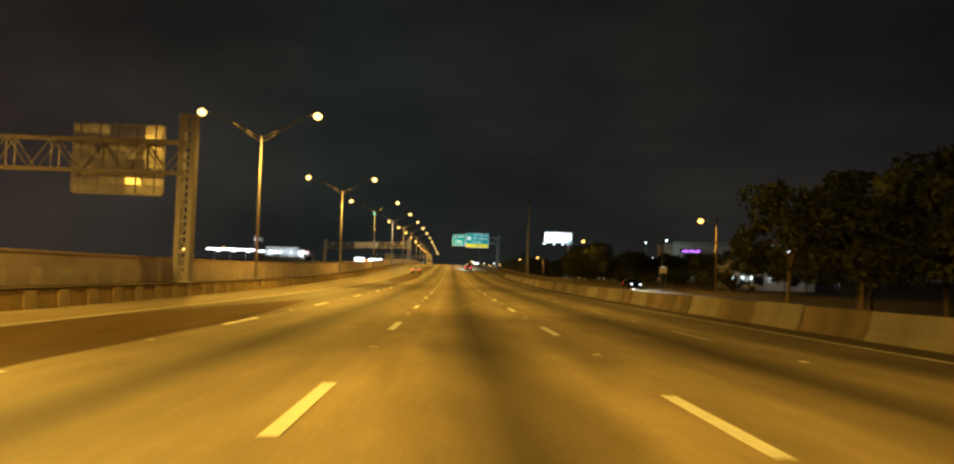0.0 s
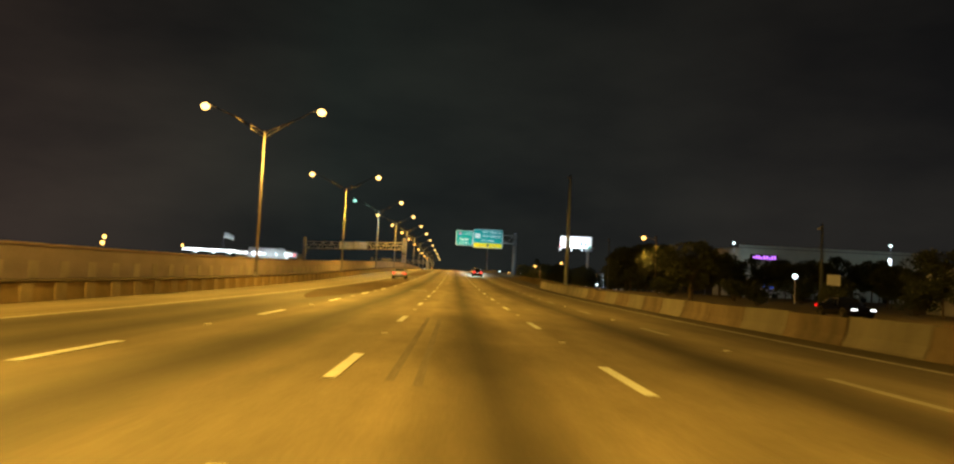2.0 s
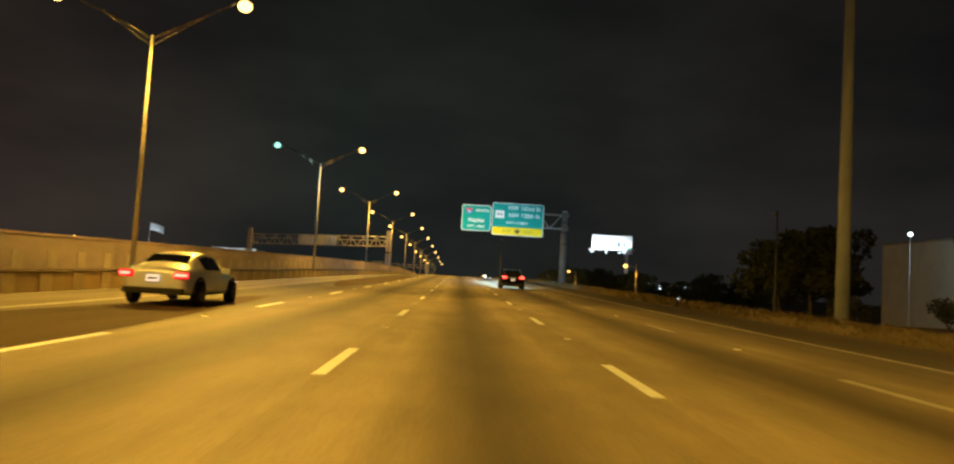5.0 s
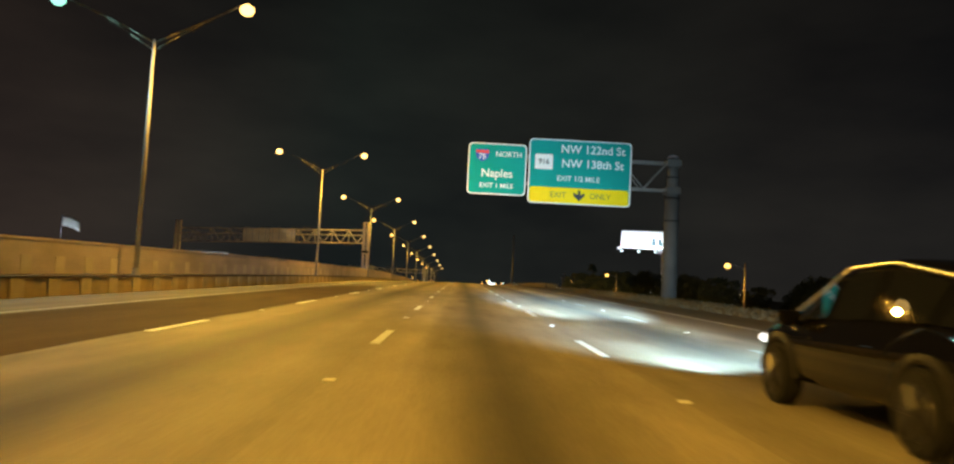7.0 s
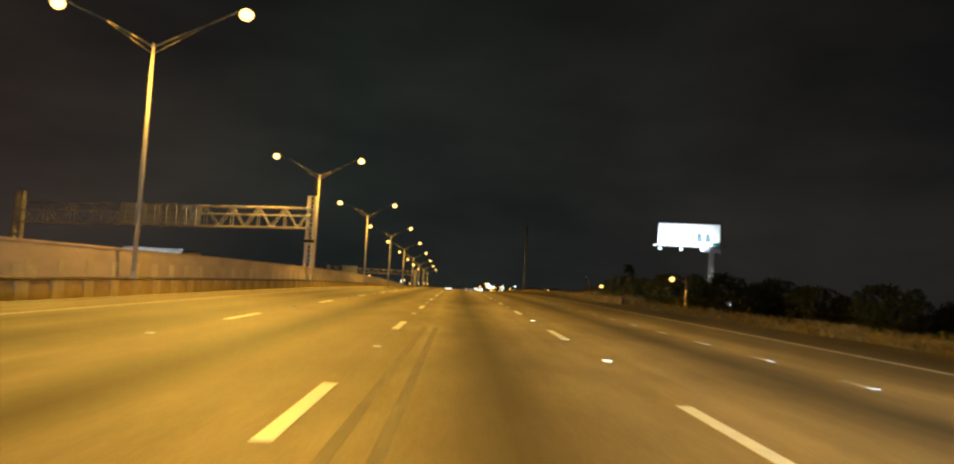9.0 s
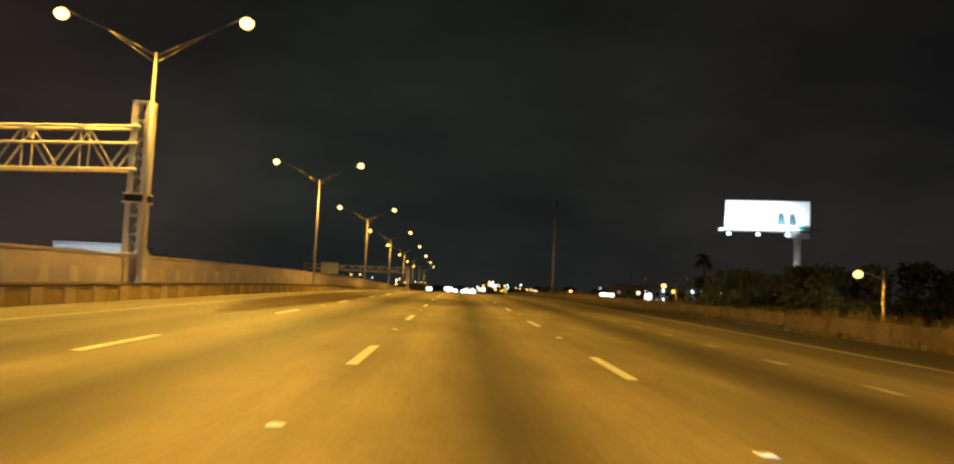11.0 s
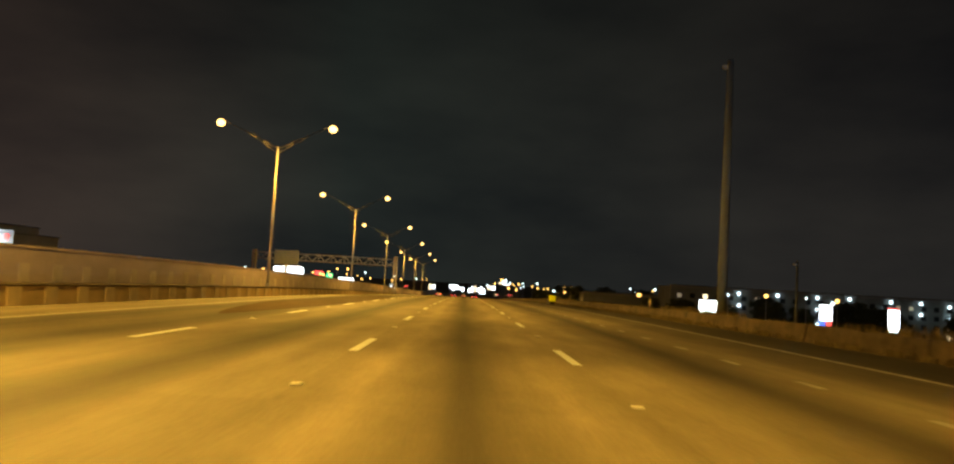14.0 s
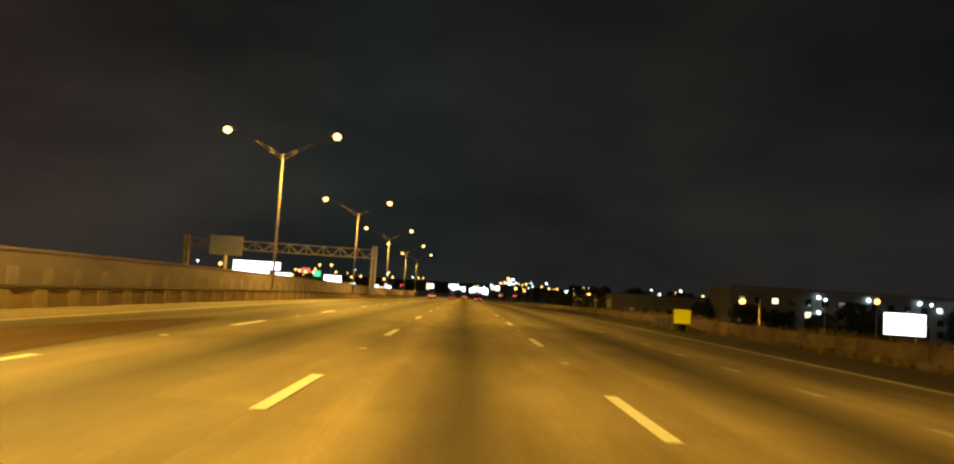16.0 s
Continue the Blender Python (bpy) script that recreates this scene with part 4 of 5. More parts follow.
for y, x, s in ((150, -95, .7), (165, -104, .8), (110, -98, .75), (118, -106, .8), (520, -100, .6)):
    SPOTS.append((("tree_a", "tree_b")[len(SPOTS) % 2], x, y, s, rnd_t.uniform(0, 360)))
for y, x, s in ((186, 34.5, 1.1), (194, 33.5, 1.0), (106, 40, 1.3), (112, 38, 1.2), (136, 41, 1.3), (143, 44, 1.5), (150, 43, 1.3), (157, 47, 1.5), (165, 41, 1.4), (172, 45, 1.5), (180, 48, 1.5), (116, 43, 1.2), (124, 41, 1.2), (129, 45, 1.4), (310, 31, 1.7), (312, 34, 1.8), (313, 36.5, 1.5), (120, 31, 1.0), (132, 30, 1.1), (146, 33, 1.2), (160, 29, 1.1), (172, 31, 1.2), (204, 32, 1.2),
                (294, 24, 1.3), (300, 26, 1.5), (303, 29, 1.8), (308, 25, 1.0), (326, 29, 1.4),
                (352, 30, 1.9), (364, 33, 2.0), (376, 31, 1.9), (388, 34, 2.0), (340, 29, 1.7), (398, 31, 1.8), (408, 33, 1.8)):
    SPOTS.append((("bush_a", "bush_b")[len(SPOTS) % 2], x, y, s, rnd_t.uniform(0, 360)))
SPOTS += [("palm_a", 41.6, 439.5, 1.5, 20), ("palm_a", 39.2, 434.0, 1.12, 140)]
scatter({"tree_a": lambda: tree(12.0, 5.0, 1, 85, 44), "tree_b": lambda: tree(11.6, 5.6, 2, 85, 46), "tree_c": lambda: tree(12.8, 4.8, 3, 85, 44),
         "bush_a": lambda: bush(2.2, 1.9, 4), "bush_b": lambda: bush(1.8, 2.2, 5), "palm_a": lambda: palm(10.5, 6)}, SPOTS)


def verge_grass():
    """Long dry grass along the top of the right bank, in uneven tufts."""
    rnd = random.Random(31)
    bm = bmesh.new()
    for _ in range(7600):
        y = rnd.uniform(150, 560)
        x = (12.5 + 3.2 * rnd.random() ** 1.5) if y < 316 else (12.1 + 0.4 * rnd.random() if rnd.random() < 0.3 else 13.05 + 1.6 * rnd.random() ** 1.5)
        lush = 0.45 + 0.55 * noise.noise((x * 0.4, y * 0.09, 3.0))
        if rnd.random() > lush + 0.35:
            continue
        z = (zr(y) - 0.05 if x < 12.55 and y > 316 else zg(x, y) - 0.03)
        tall = 2.4 if y > 316 and x > 13 else 1.0
        for _ in range(4):
            a, h = rnd.uniform(0, math.tau), rnd.uniform(0.08, 0.20) + 0.22 * max(0.0, lush)
            h *= tall
            dx, dy, w = math.cos(a) * 0.16, math.sin(a) * 0.16, rnd.uniform(0.02, 0.045)
            p = Vector((x + rnd.uniform(-.15, .15), y + rnd.uniform(-.25, .25), z))
            side = Vector((-math.sin(a), math.cos(a), 0)) * w
            mid = p + Vector((dx * 0.5, dy * 0.5, h * 0.65))
            v = [bm.verts.new(q) for q in (p - side, p + side, mid + side * 0.7, mid - side * 0.7, p + Vector((dx * 1.4, dy * 1.4, h)))]
            bm.faces.new((v[0], v[1], v[2], v[3]))
            bm.faces.new((v[3], v[2], v[4]))
    tagged(part("grass", bm, M_GRASS), "long dry grass in tufts along the bank", "grass", kind="stuff")


verge_grass()


# ---- utility poles ----
def utility_pole(x, y, top, r, label, shaft=M_GREYPOLE):
    low = zg(x, y)
    p = thing("utility_pole", label, "utility pole", (x, y, low), group="utility poles on the right")
    part("shaft", tubed((0, 0, -0.4), (0, 0, top - low), r, r * 0.62, 14), shaft, p, smooth_faces=True)
    part("bracket", boxed(-0.52, -0.15, -0.08, 0.08, top - low - 0.62, top - low - 0.34, 0.03), M_GALV, p)
    return p


utility_pole(17.6, 178.0, 17.0, 0.33, "tall bare concrete utility pole by the verge", M_VERGEPOLE)
utility_pole(16.1, 441.5, 17.2, 0.315, "very tall tapering concrete utility pole by the verge")
utility_pole(36.4, 430.2, 5.0, 0.2, "slim dark grey utility pole by the frontage street")
utility_pole(42.6, 436.6, 5.2, 0.2, "slim dark grey utility pole by the frontage street")
utility_pole(38.5, 481.2, 6.8, 0.2, "slim dark grey utility pole by the frontage street")
utility_pole(37.35, 133.8, 7.2, 0.19, "slim dark grey utility pole by the frontage street")
utility_pole(33.7, 223.3, 9.5, 0.15, "slim dark grey utility pole by the frontage street")
utility_pole(40.5, 445.1, 5.8, 0.2, "slim dark grey utility pole by the frontage street")
utility_pole(32.3, 441.0, 4.8, 0.2, "slim dark grey utility pole by the frontage street")


# ---- lit signs ----
def lit_sign(x, y, z0, w, h, face, label, category="sign", turn=0.0, legs=2):
    low = zg(x, y)
    s = thing("lit_sign", label, category, (x, y, low), turn)
    H = z0 - low
    part("cabinet", boxed(-w / 2 - 0.08, w / 2 + 0.08, 0.0, 0.35, H - 0.08, H + h + 0.08, 0.03), M_TRIM, s)
    part("lit_face", boxed(-w / 2, w / 2, -0.03, -0.003, H, H + h, 0.01), face, s, "glowing sign face")
    for dx in ((-w * 0.3, w * 0.3) if legs == 2 else (0.0,)):
        part("leg", tubed((dx, 0.18, -0.3), (dx, 0.18, H), 0.09, 0.09, 8), M_GALV, s)
    return s


lit_sign(41.2, 519.4, -0.7, 3.9, 2.0, G_SIGN, "white back-lit roadside sign board")
pylon = lit_sign(43.9, 485.2, -0.1, 1.55, 1.9, G_SIGN, "narrow white back-lit pylon sign with a blue and red foot", legs=1)
foot = -0.1 - zg(43.9, 485.2)
part("blue_panel", boxed(-0.72, -0.02, -0.03, 0.20, foot - 0.62, foot - 0.10, 0.01), G_BLUE, pylon, "glowing blue panel")
part("red_panel", boxed(0.02, 0.72, -0.03, 0.20, foot - 0.62, foot - 0.10, 0.01), G_REDSIGN, pylon, "glowing red panel")
tall_pylon = lit_sign(70.8, 517.3, -2.2, 1.9, 3.7, G_SIGN, "tall white back-lit pylon sign with a red crown", legs=1)
crown = 1.5 - zg(70.8, 517.3)
part("red_panel", boxed(-0.9, 0.9, -0.03, 0.25, crown + 0.1, crown + 0.26, 0.01), G_REDSIGN, tall_pylon, "glowing red panel")
signal = thing("traffic_signal", "black traffic signal showing red on a steel post", "traffic light", (56.7, 440.0, zg(56.7, 440)))
sz = 1.7 - zg(56.7, 440)
part("post", tubed((0, 0, -0.3), (0, 0, sz + 0.4), 0.08, 0.07, 8), M_GALV, signal)
part("housing", boxed(-0.22, 0.22, -0.30, -0.05, sz - 0.75, sz + 0.35, 0.03), M_TRIM, signal)
bm = bmesh.new()
bmesh.ops.create_uvsphere(bm, u_segments=14, v_segments=8, radius=0.2, matrix=Matrix.Translation((0, -0.30, sz)))
part("lens", bm, G_TAIL, signal, "glowing red lens", smooth_faces=True)
lit_sign(-71.3, 700.0, -1.2, 12.0, 4.9, G_SIGN, "wide white floodlit shop sign above the wall")
lit_sign(-61.1, 702.0, -1.4, 5.2, 1.8, G_SIGN, "low white back-lit shop sign")
lit_sign(-104.0, 849.0, 1.0, 11.0, 4.0, G_SIGN, "white back-lit shop sign")
lit_sign(-117.0, 1000.0, 0.3, 6.5, 3.2, G_REDSIGN, "red back-lit shop sign")
lit_sign(-108.5, 1000.0, -2.0, 5.0, 4.0, G_GREENSIGN, "green back-lit shop sign")
lit_sign(-79.3, 900.0, -5.1, 10.2, 4.8, G_SIGN, "white lit petrol station sign")
violet = lit_sign(80.6, 252.0, 7.5, 7.0, 1.3, M_TRIM, "dark roadside board with a row of violet neon strokes")
for i in range(9):
    hgt = 0.95 if i % 3 else 0.6
    part("neon_stroke", boxed(-2.9 + 0.70 * i, -2.55 + 0.70 * i, -0.10, -0.04, 7.5 - zg(80.6, 252.0) + 0.15, 7.5 - zg(80.6, 252.0) + 0.15 + hgt, 0.02), G_PURPLE, violet, "violet neon stroke")


lit_sign(113.6, 251.0, 7.0, 0.9, 2.4, G_SIGN, "narrow upright white back-lit sign beside the office block", legs=1)
strip = lit_sign(79.0, 241.0, 0.2, 8.4, 0.8, M_TRIM, "low dark fascia with a row of blue lights")
for i in range(10):
    part("strip_light", boxed(-3.9 + 0.8 * i, -3.45 + 0.8 * i, -0.10, -0.04, 0.3 - zg(79.0, 241.0), 0.3 - zg(79.0, 241.0) + 0.6, 0.02), G_BLUE, strip, "blue strip light")


def dark_board(x, y, z0, w, h, label):
    low = zg(x, y)
    s = thing("billboard", label, "billboard", (x, y, low))
    H = z0 - low
    part("column", tubed((0, 0.5, -0.5), (0, 0.5, H + 0.2), 0.45, 0.4, 16), M_POLE, s, smooth_faces=True)
    part("back_frame", boxed(-w / 2, w / 2, 0.1, 0.5, H, H + h, 0.03), M_GALV, s)
    n = 6
    for i in range(n + 1):
        part("slat", boxed(-w / 2, w / 2, 0.02, 0.096, H + h * i / (n + 1) + 0.08, H + h * (i + 1) / (n + 1) - 0.08), M_VERGEPOLE, s)
    return s


dark_board(-50.8, 608.0, 3.8, 6.8, 4.2, "unlit slatted back of a billboard behind the wall")


M_FLUO = mat("fluorescent_yellow_sheeting", (0.85, 1.0, 0.0), 0.35, 0, 1.5, 0.05, 0.0, 30.0)


# ---- yellow marker with crash cushion ----
def attenuator():
    y = 487.5
    c = thing("crash_cushion", "grey crash cushion with a square yellow marker board", "crash cushion", (10.9, y, zr(y)))
    for i in range(4):
        part("bay", boxed(-0.3, 0.3, i * 0.95 + 0.06, i * 0.95 + 0.98, 0.0, 0.55, 0.05), M_TRIM, c)
    part("nose", tubed((0, 0.06, 0.0), (0, 0.06, 0.60), 0.32, 0.32, 16), M_TRIM, c)
    part("marker_board", boxed(-0.42, 0.42, -0.42, -0.37, 0.38, 1.10, 0.02), M_FLUO, c, "bright yellow marker board")
    return c


attenuator()


# ---- buildings ----
def windows(parent, x0, x1, z0, floors, storey, y, step, lit, rnd, w=1.5, h=1.4):
    n = int((x1 - x0) / step)
    for f in range(floors):
        for i in range(n):
            x = x0 + (i + 0.5) * (x1 - x0) / n
            z = z0 + f * storey + 0.9
            win = part("window", boxed(x - w / 2 - 0.08, x + w / 2 + 0.08, y - 0.06, y, z - 0.08, z + h + 0.08), M_TRIM, parent)
            part("pane", boxed(x - w / 2, x + w / 2, y - 0.075, y - 0.062, z, z + h), rnd.choice((G_WARM, G_DIM, G_DIM, G_DIM)) if rnd.random() < lit else M_WINDOW, win)


def wall_lamp(parent, x, y, z, lens=None, r=0.34):
    bm = bmesh.new()
    bmesh.ops.create_uvsphere(bm, u_segments=10, v_segments=8, radius=r, matrix=Matrix.Translation((x, y - r, z)))
    part("wall_lamp", bm, lens or G_COLD, parent, "glowing wall lamp", smooth_faces=True)


def building(name, label, at, w, d, h, material, floors, step, lit, seed, turn=0.0, storey=3.0):
    rnd = random.Random(seed)
    b = thing(name, label, "building", at, turn)
    part("wall", boxed(-w / 2, w / 2, 0, d, -2.0, h, 0.04), material, b)
    part("roof", boxed(-w / 2 - 0.3, w / 2 + 0.3, -0.3, d + 0.3, h, h + 0.35, 0.04), M_ROOF, b)
    part("parapet", boxed(-w / 2 - 0.15, w / 2 + 0.15, -0.2, 0.2, h + 0.352, h + 0.9, 0.03), material, b)
    windows(b, -w / 2 + 0.8, w / 2 - 0.8, 0.0, floors, storey, 0.0, step, lit, rnd)
    return b


def canopy_store():
    """The brightly lit filling station behind the wall."""
    x, y = -165.0, 578.0
    low = zg(x, y)
    top = 7.9 - low
    s = thing("filling_station", "white flat-canopied filling station, brightly lit, behind the wall", "filling station", (x, y, low))
    part("canopy", boxed(-23, 22, 0, 12, top - 1.6, top, 0.08), M_STUCCO, s)
    part("canopy_fascia", boxed(-22.5, 14, -0.08, -0.004, top - 1.45, top - 0.10, 0.02), G_SIGN, s, "glowing white canopy edge")
    for px in (-18, -6, 6, 18):
        part("column", boxed(px - 0.3, px + 0.3, 5.5, 6.1, -0.3, top - 1.6, 0.03), M_STUCCO, s)
    for px in (16, 20, 26.5, 30):
        part("shop_window", boxed(px - 1.5, px + 1.5, -0.20, -0.12, top - 2.2, top - 0.8), G_SIGN, s, "lit shop window")
    part("shop_front", boxed(14.2, 33, -0.11, 6, -0.3, top - 0.3, 0.05), M_STUCCO, s)
    for px in (-16, -12, -3, 1, 8, 12):
        part("soffit_light", boxed(px - 1.1, px + 1.1, 0.4, 1.6, top - 1.72, top - 1.604, 0.02), G_SIGN, s, "glowing canopy soffit light")
    for px in (-14, -2, 9):
        wall_lamp(s, px, 3.0, top - 2.2, G_COLD, 0.8)


canopy_store()

wz = zg(-137, 580)
ware = building("warehouse", "pale flat-roofed warehouse with wall lamps behind the median wall", (-130.5, 579, wz), 25, 24, 9.6 - wz, M_STUCCO, 1, 6.0, 0.0, 3)
low_w = building("warehouse", "low pale warehouse wing with a lit red sign", (-113.5, 577, wz), 8.6, 20, 7.1 - wz, M_STUCCO, 1, 4.0, 0.0, 4)
for px in (-9, -1, 7):
    wall_lamp(ware, px, -0.05, 6.2 - wz, G_COLD, 0.55)
    # added spot without a fixture, 5 m before the wall, to brighten it
    spot("wall_fill_light", (px, -5.0, 5.0 - wz), (px, 0.0, 8.5 - wz), 1500, COLD, 140, 0.7, 0.3, ware)
wall_lamp(low_w, -3.2, -0.05, 6.4 - wz, G_COLD, 0.7)
# added spot without a fixture, to brighten the wing's front
spot("wall_fill_light", (-1.5, -4.0, 4.4 - wz), (0, 0.0, 6.6 - wz), 3500, COLD, 140, 0.7, 0.3, low_w)
part("small_sign", boxed(2.2, 3.2, -0.20, -0.06, 5.6 - wz, 7.0 - wz, 0.02), G_REDSIGN, low_w, "small glowing red sign")

flag = thing("flagpole", "white flag hanging from a slim steel pole behind the wall", "flag", (-104.0, 395.0, zg(-104, 395)))
fz = 13.2 - zg(-104, 395)
part("pole", tubed((0, 0, -0.3), (0, 0, fz), 0.11, 0.06, 8), M_GALV, flag)
bm = bmesh.new()
rows = []
for i in range(11):
    u = i / 10
    sway = 0.35 * math.sin(u * 7.0) * u
    rows.append([bm.verts.new((0.08 + 4.6 * u, sway + 0.15 * math.sin(3 * v), fz - 0.3 - 2.5 * v - 1.3 * u * u)) for v in (0, 0.25, 0.5, 0.75, 1.0)])
for p, q in zip(rows, rows[1:]):
    for j in range(4):
        bm.faces.new((p[j], p[j + 1], q[j + 1], q[j]))
e = bmesh.ops.extrude_face_region(bm, geom=bm.faces[:])
bmesh.ops.translate(bm, vec=(0, 0.02, 0), verts=[v for v in e["geom"] if isinstance(v, bmesh.types.BMVert)])
part("cloth", bm, M_WHITE, flag, "pale drooping cloth", smooth_faces=True)
# added spot with no lamp behind it, to brighten the cloth
spot("flag_fill_light", (1.5, -3.0, 4.0), (2.0, 0, fz - 2), 5000, COLD, 50, 0.5, 0.15, flag)

apt = building("apartment_block", "pale apartment block with cold outdoor stair lamps", (118, 641, zg(118, 641)), 100, 16, 13.2, M_DARKWALL, 4, 4.2, 0.15, 5)
apt_low = zg(118, 641)
for px, pz in ((90.4, 3.3), (90.5, -0.6), (103.3, 3.4), (116.5, 3.4), (116.6, -0.4), (116.8, -5.2), (121.6, 1.9), (127.2, 3.6), (127.3, -4.3), (141.0, 3.4), (141.0, -0.4), (151.0, 3.4), (151.0, -0.2), (160.5, 2.8), (160.5, -0.8)):
    wall_lamp(apt, px - 118, -0.05, pz - apt_low, G_COLD, 0.5)
for px in (90.4, 103.3, 116.6, 127.2, 141.0, 151.0, 160.5):
    # added spots off the facade brighten it on behalf of the wall lamps
    spot("wall_fill_light", (px - 118, -4.5, 1.0 - apt_low), (px - 118, 0, -1.5 - apt_low), 60, (0.62, 0.95, 0.95), 150, 0.6, 0.3, apt)
building("apartment_block", "dark low apartment block with few lit windows", (62, 690, zg(62, 690)), 30, 14, 9.0, M_DARKWALL, 2, 3.6, 0.3, 6)
building("office_block", "pale flat-roofed office block behind the trees", (101, 257, zg(101, 257)), 50, 20, 10.6 - zg(101, 257), M_STUCCO, 3, 6.0, 0.0, 8, storey=3.6)


def far_strip():
    """The lit shops and sign boards far ahead, where the road ends in the distance."""
    rnd = random.Random(21)
    y = 1010
    low = zg(0, 999)
    for x, w, h, z, face in ((-86, 9, 4, 1.5, G_SIGN), (-64, 7, 4.5, 0.5, G_SIGN), (-58, 5, 6, 0.5, G_SIGN), (-27, 6, 7, 2.0, G_SIGN), (-6, 13, 7.5, 2.2, G_SIGN),
                             (11, 15, 9, 1.0, G_SIGN), (23, 7, 5, 5.0, G_SIGN), (34, 9, 5, 9.0, G_SIGN), (-49, 3, 3, 3.0, G_REDSIGN), (27, 2.5, 3, 1.0, G_REDSIGN), (38, 3, 2, 1.5, G_REDSIGN)):
        s = thing("lit_sign", "distant lit shop front at the end of the road", "sign", (x, y + rnd.uniform(-6, 30), low))
        part("cabinet", boxed(-w / 2, w / 2, 0, 6, -1.0, z + h, 0.05), M_DARKWALL, s)
        cols = max(2, int(w / 2.4))
        for c in range(cols):
            a, b = -w / 2 + w * c / cols + rnd.uniform(0.15, 0.6), -w / 2 + w * (c + 1) / cols - rnd.uniform(0.1, 0.5)
            part("lit_face", boxed(a, b, -0.06, -0.004, z + rnd.uniform(0.05, 0.45) * h, z + h * rnd.uniform(0.5, 0.8), 0.02), face if rnd.random() < 0.8 else G_WARM, s, "glowing shop front")
    for i in range(64):
        x = rnd.uniform(-110, 130)
        yy = rnd.uniform(800, 995)
        if -24 < x < 13:
            x += 45
        p = thing("street_lamp", "small distant street lamp on a steel pole", "street lamp", (x, yy, zg(x, yy)), group="distant street lamps")
        h = rnd.uniform(7, 13)
        part("pole", tubed((0, 0, -0.5), (0, 0, h), 0.14, 0.1, 8), M_GALV, p)
        bm = bmesh.new()
        bmesh.ops.create_uvsphere(bm, u_segments=8, v_segments=6, radius=rnd.uniform(0.3, 0.75), matrix=Matrix.Translation((0, 0, h)))
        part("lens", bm, G_ORANGE if i % 3 else G_COLD, p, "glowing globe")


far_strip()

for x, y, z, cold in ((-91.6, 254.6, 4.7, 0), (-106, 350.6, 5.1, 0), (-86, 241.7, 2.9, 0), (71, 248, 11.0, 1), (64.6, 250, 10.1, 1), (41.8, 149.4, 1.6, 1), (110, 244.6, 12.1, 1),
                      (62, 232, 4.6, 1), (84, 300, 8.5, 1), (46, 300, -1.8, 1), (88, 470, 0.6, 1), (81, 505, 0.4, 1), (96, 500, 2.0, 1), (72.6, 600, 2.3, 1), (83.1, 600, 2.6, 0), (94.2, 600, 2.6, 1), (102.8, 600, 2.3, 0),
                      (44.1, 117.2, 0.3, 1), (66, 141, -0.3, 1), (73.1, 140, -0.4, 1), (82, 140, 1.8, 1), (71.3, 171.4, -0.1, 1), (67.9, 156.3, 0.0, 1), (86.4, 176.1, 0.6, 1),
                      (-89.1, 700, 2.4, 1), (-81.6, 700, 1.9, 0)):
    low = zg(x, y)
    p = thing("street_lamp", "post lamp with a cold white globe beside the frontage street" if cold else "post lamp with an amber globe behind the wall", "street lamp", (x, y, low))
    part("pole", tubed((0, 0, -0.3), (0, 0, z - low), 0.09, 0.07, 8), M_GALV, p)
    bm = bmesh.new()
    bmesh.ops.create_uvsphere(bm, u_segments=12, v_segments=8, radius=0.30 if cold else 0.52, matrix=Matrix.Translation((0, 0, z - low + 0.3)))
    part("globe", bm, G_COLD if cold else G_ORANGE, p, "glowing globe", smooth_faces=True)
    if cold and z > 8:
        # fill spot set 5 m before the globe, aimed back to brighten the facade
        spot("lamp_light", (0, -5.0, z - low - 0.5), (0, 9.0, z - low - 4.0), 900, (0.72, 1.0, 0.95), 150, 0.6, 0.2, p)


def panel_sign(x, y, z0, w, h, label):
    low = zg(x, y)
    b = thing("street_sign", label, "sign", (x, y, low))
    part("panel", boxed(-w / 2, w / 2, -0.02, 0.02, z0 - low, z0 - low + h, 0.008), M_WHITE, b, "pale sheet metal panel")
    for dx in (-0.35 * w, 0.35 * w):
        part("post", tubed((dx, 0.06, -0.3), (dx, 0.06, z0 - low + h - 0.05), 0.04, 0.04, 8), M_GALV, b)


panel_sign(36.2, 129.0, 0.85, 1.3, 1.05, "pale blank panel on two posts beside the frontage street")

post = thing("bollard_post", "short timber post beside the frontage street lamp", "post", (39.6, 441.5, zg(39.6, 441.5)))
part("shaft", tubed((0, 0, -0.3), (0, 0, 2.9), 0.19, 0.17, 10), M_WOOD, post)
part("cap", tubed((0, 0, 2.9), (0, 0, 2.96), 0.20, 0.16, 10), M_GALV, post)

shop = building("house", "low pale house with dark openings behind the frontage street", (52.5, 121, zg(52.5, 121)), 13, 9, 4.6, M_STUCCO, 1, 4.2, 0.0, 12)
for px in (-5.6, -4.2, -0.9, 4.6):
    wall_lamp(shop, px, -0.05, 2.0, G_COLD, 0.2)
# added spot, no yard lamp stands here; it brightens the house front
spot("house_fill_light", (0, -6.0, 4.5), (0, 0, 2.0), 130, COLD, 140, 0.6, 0.2, shop)

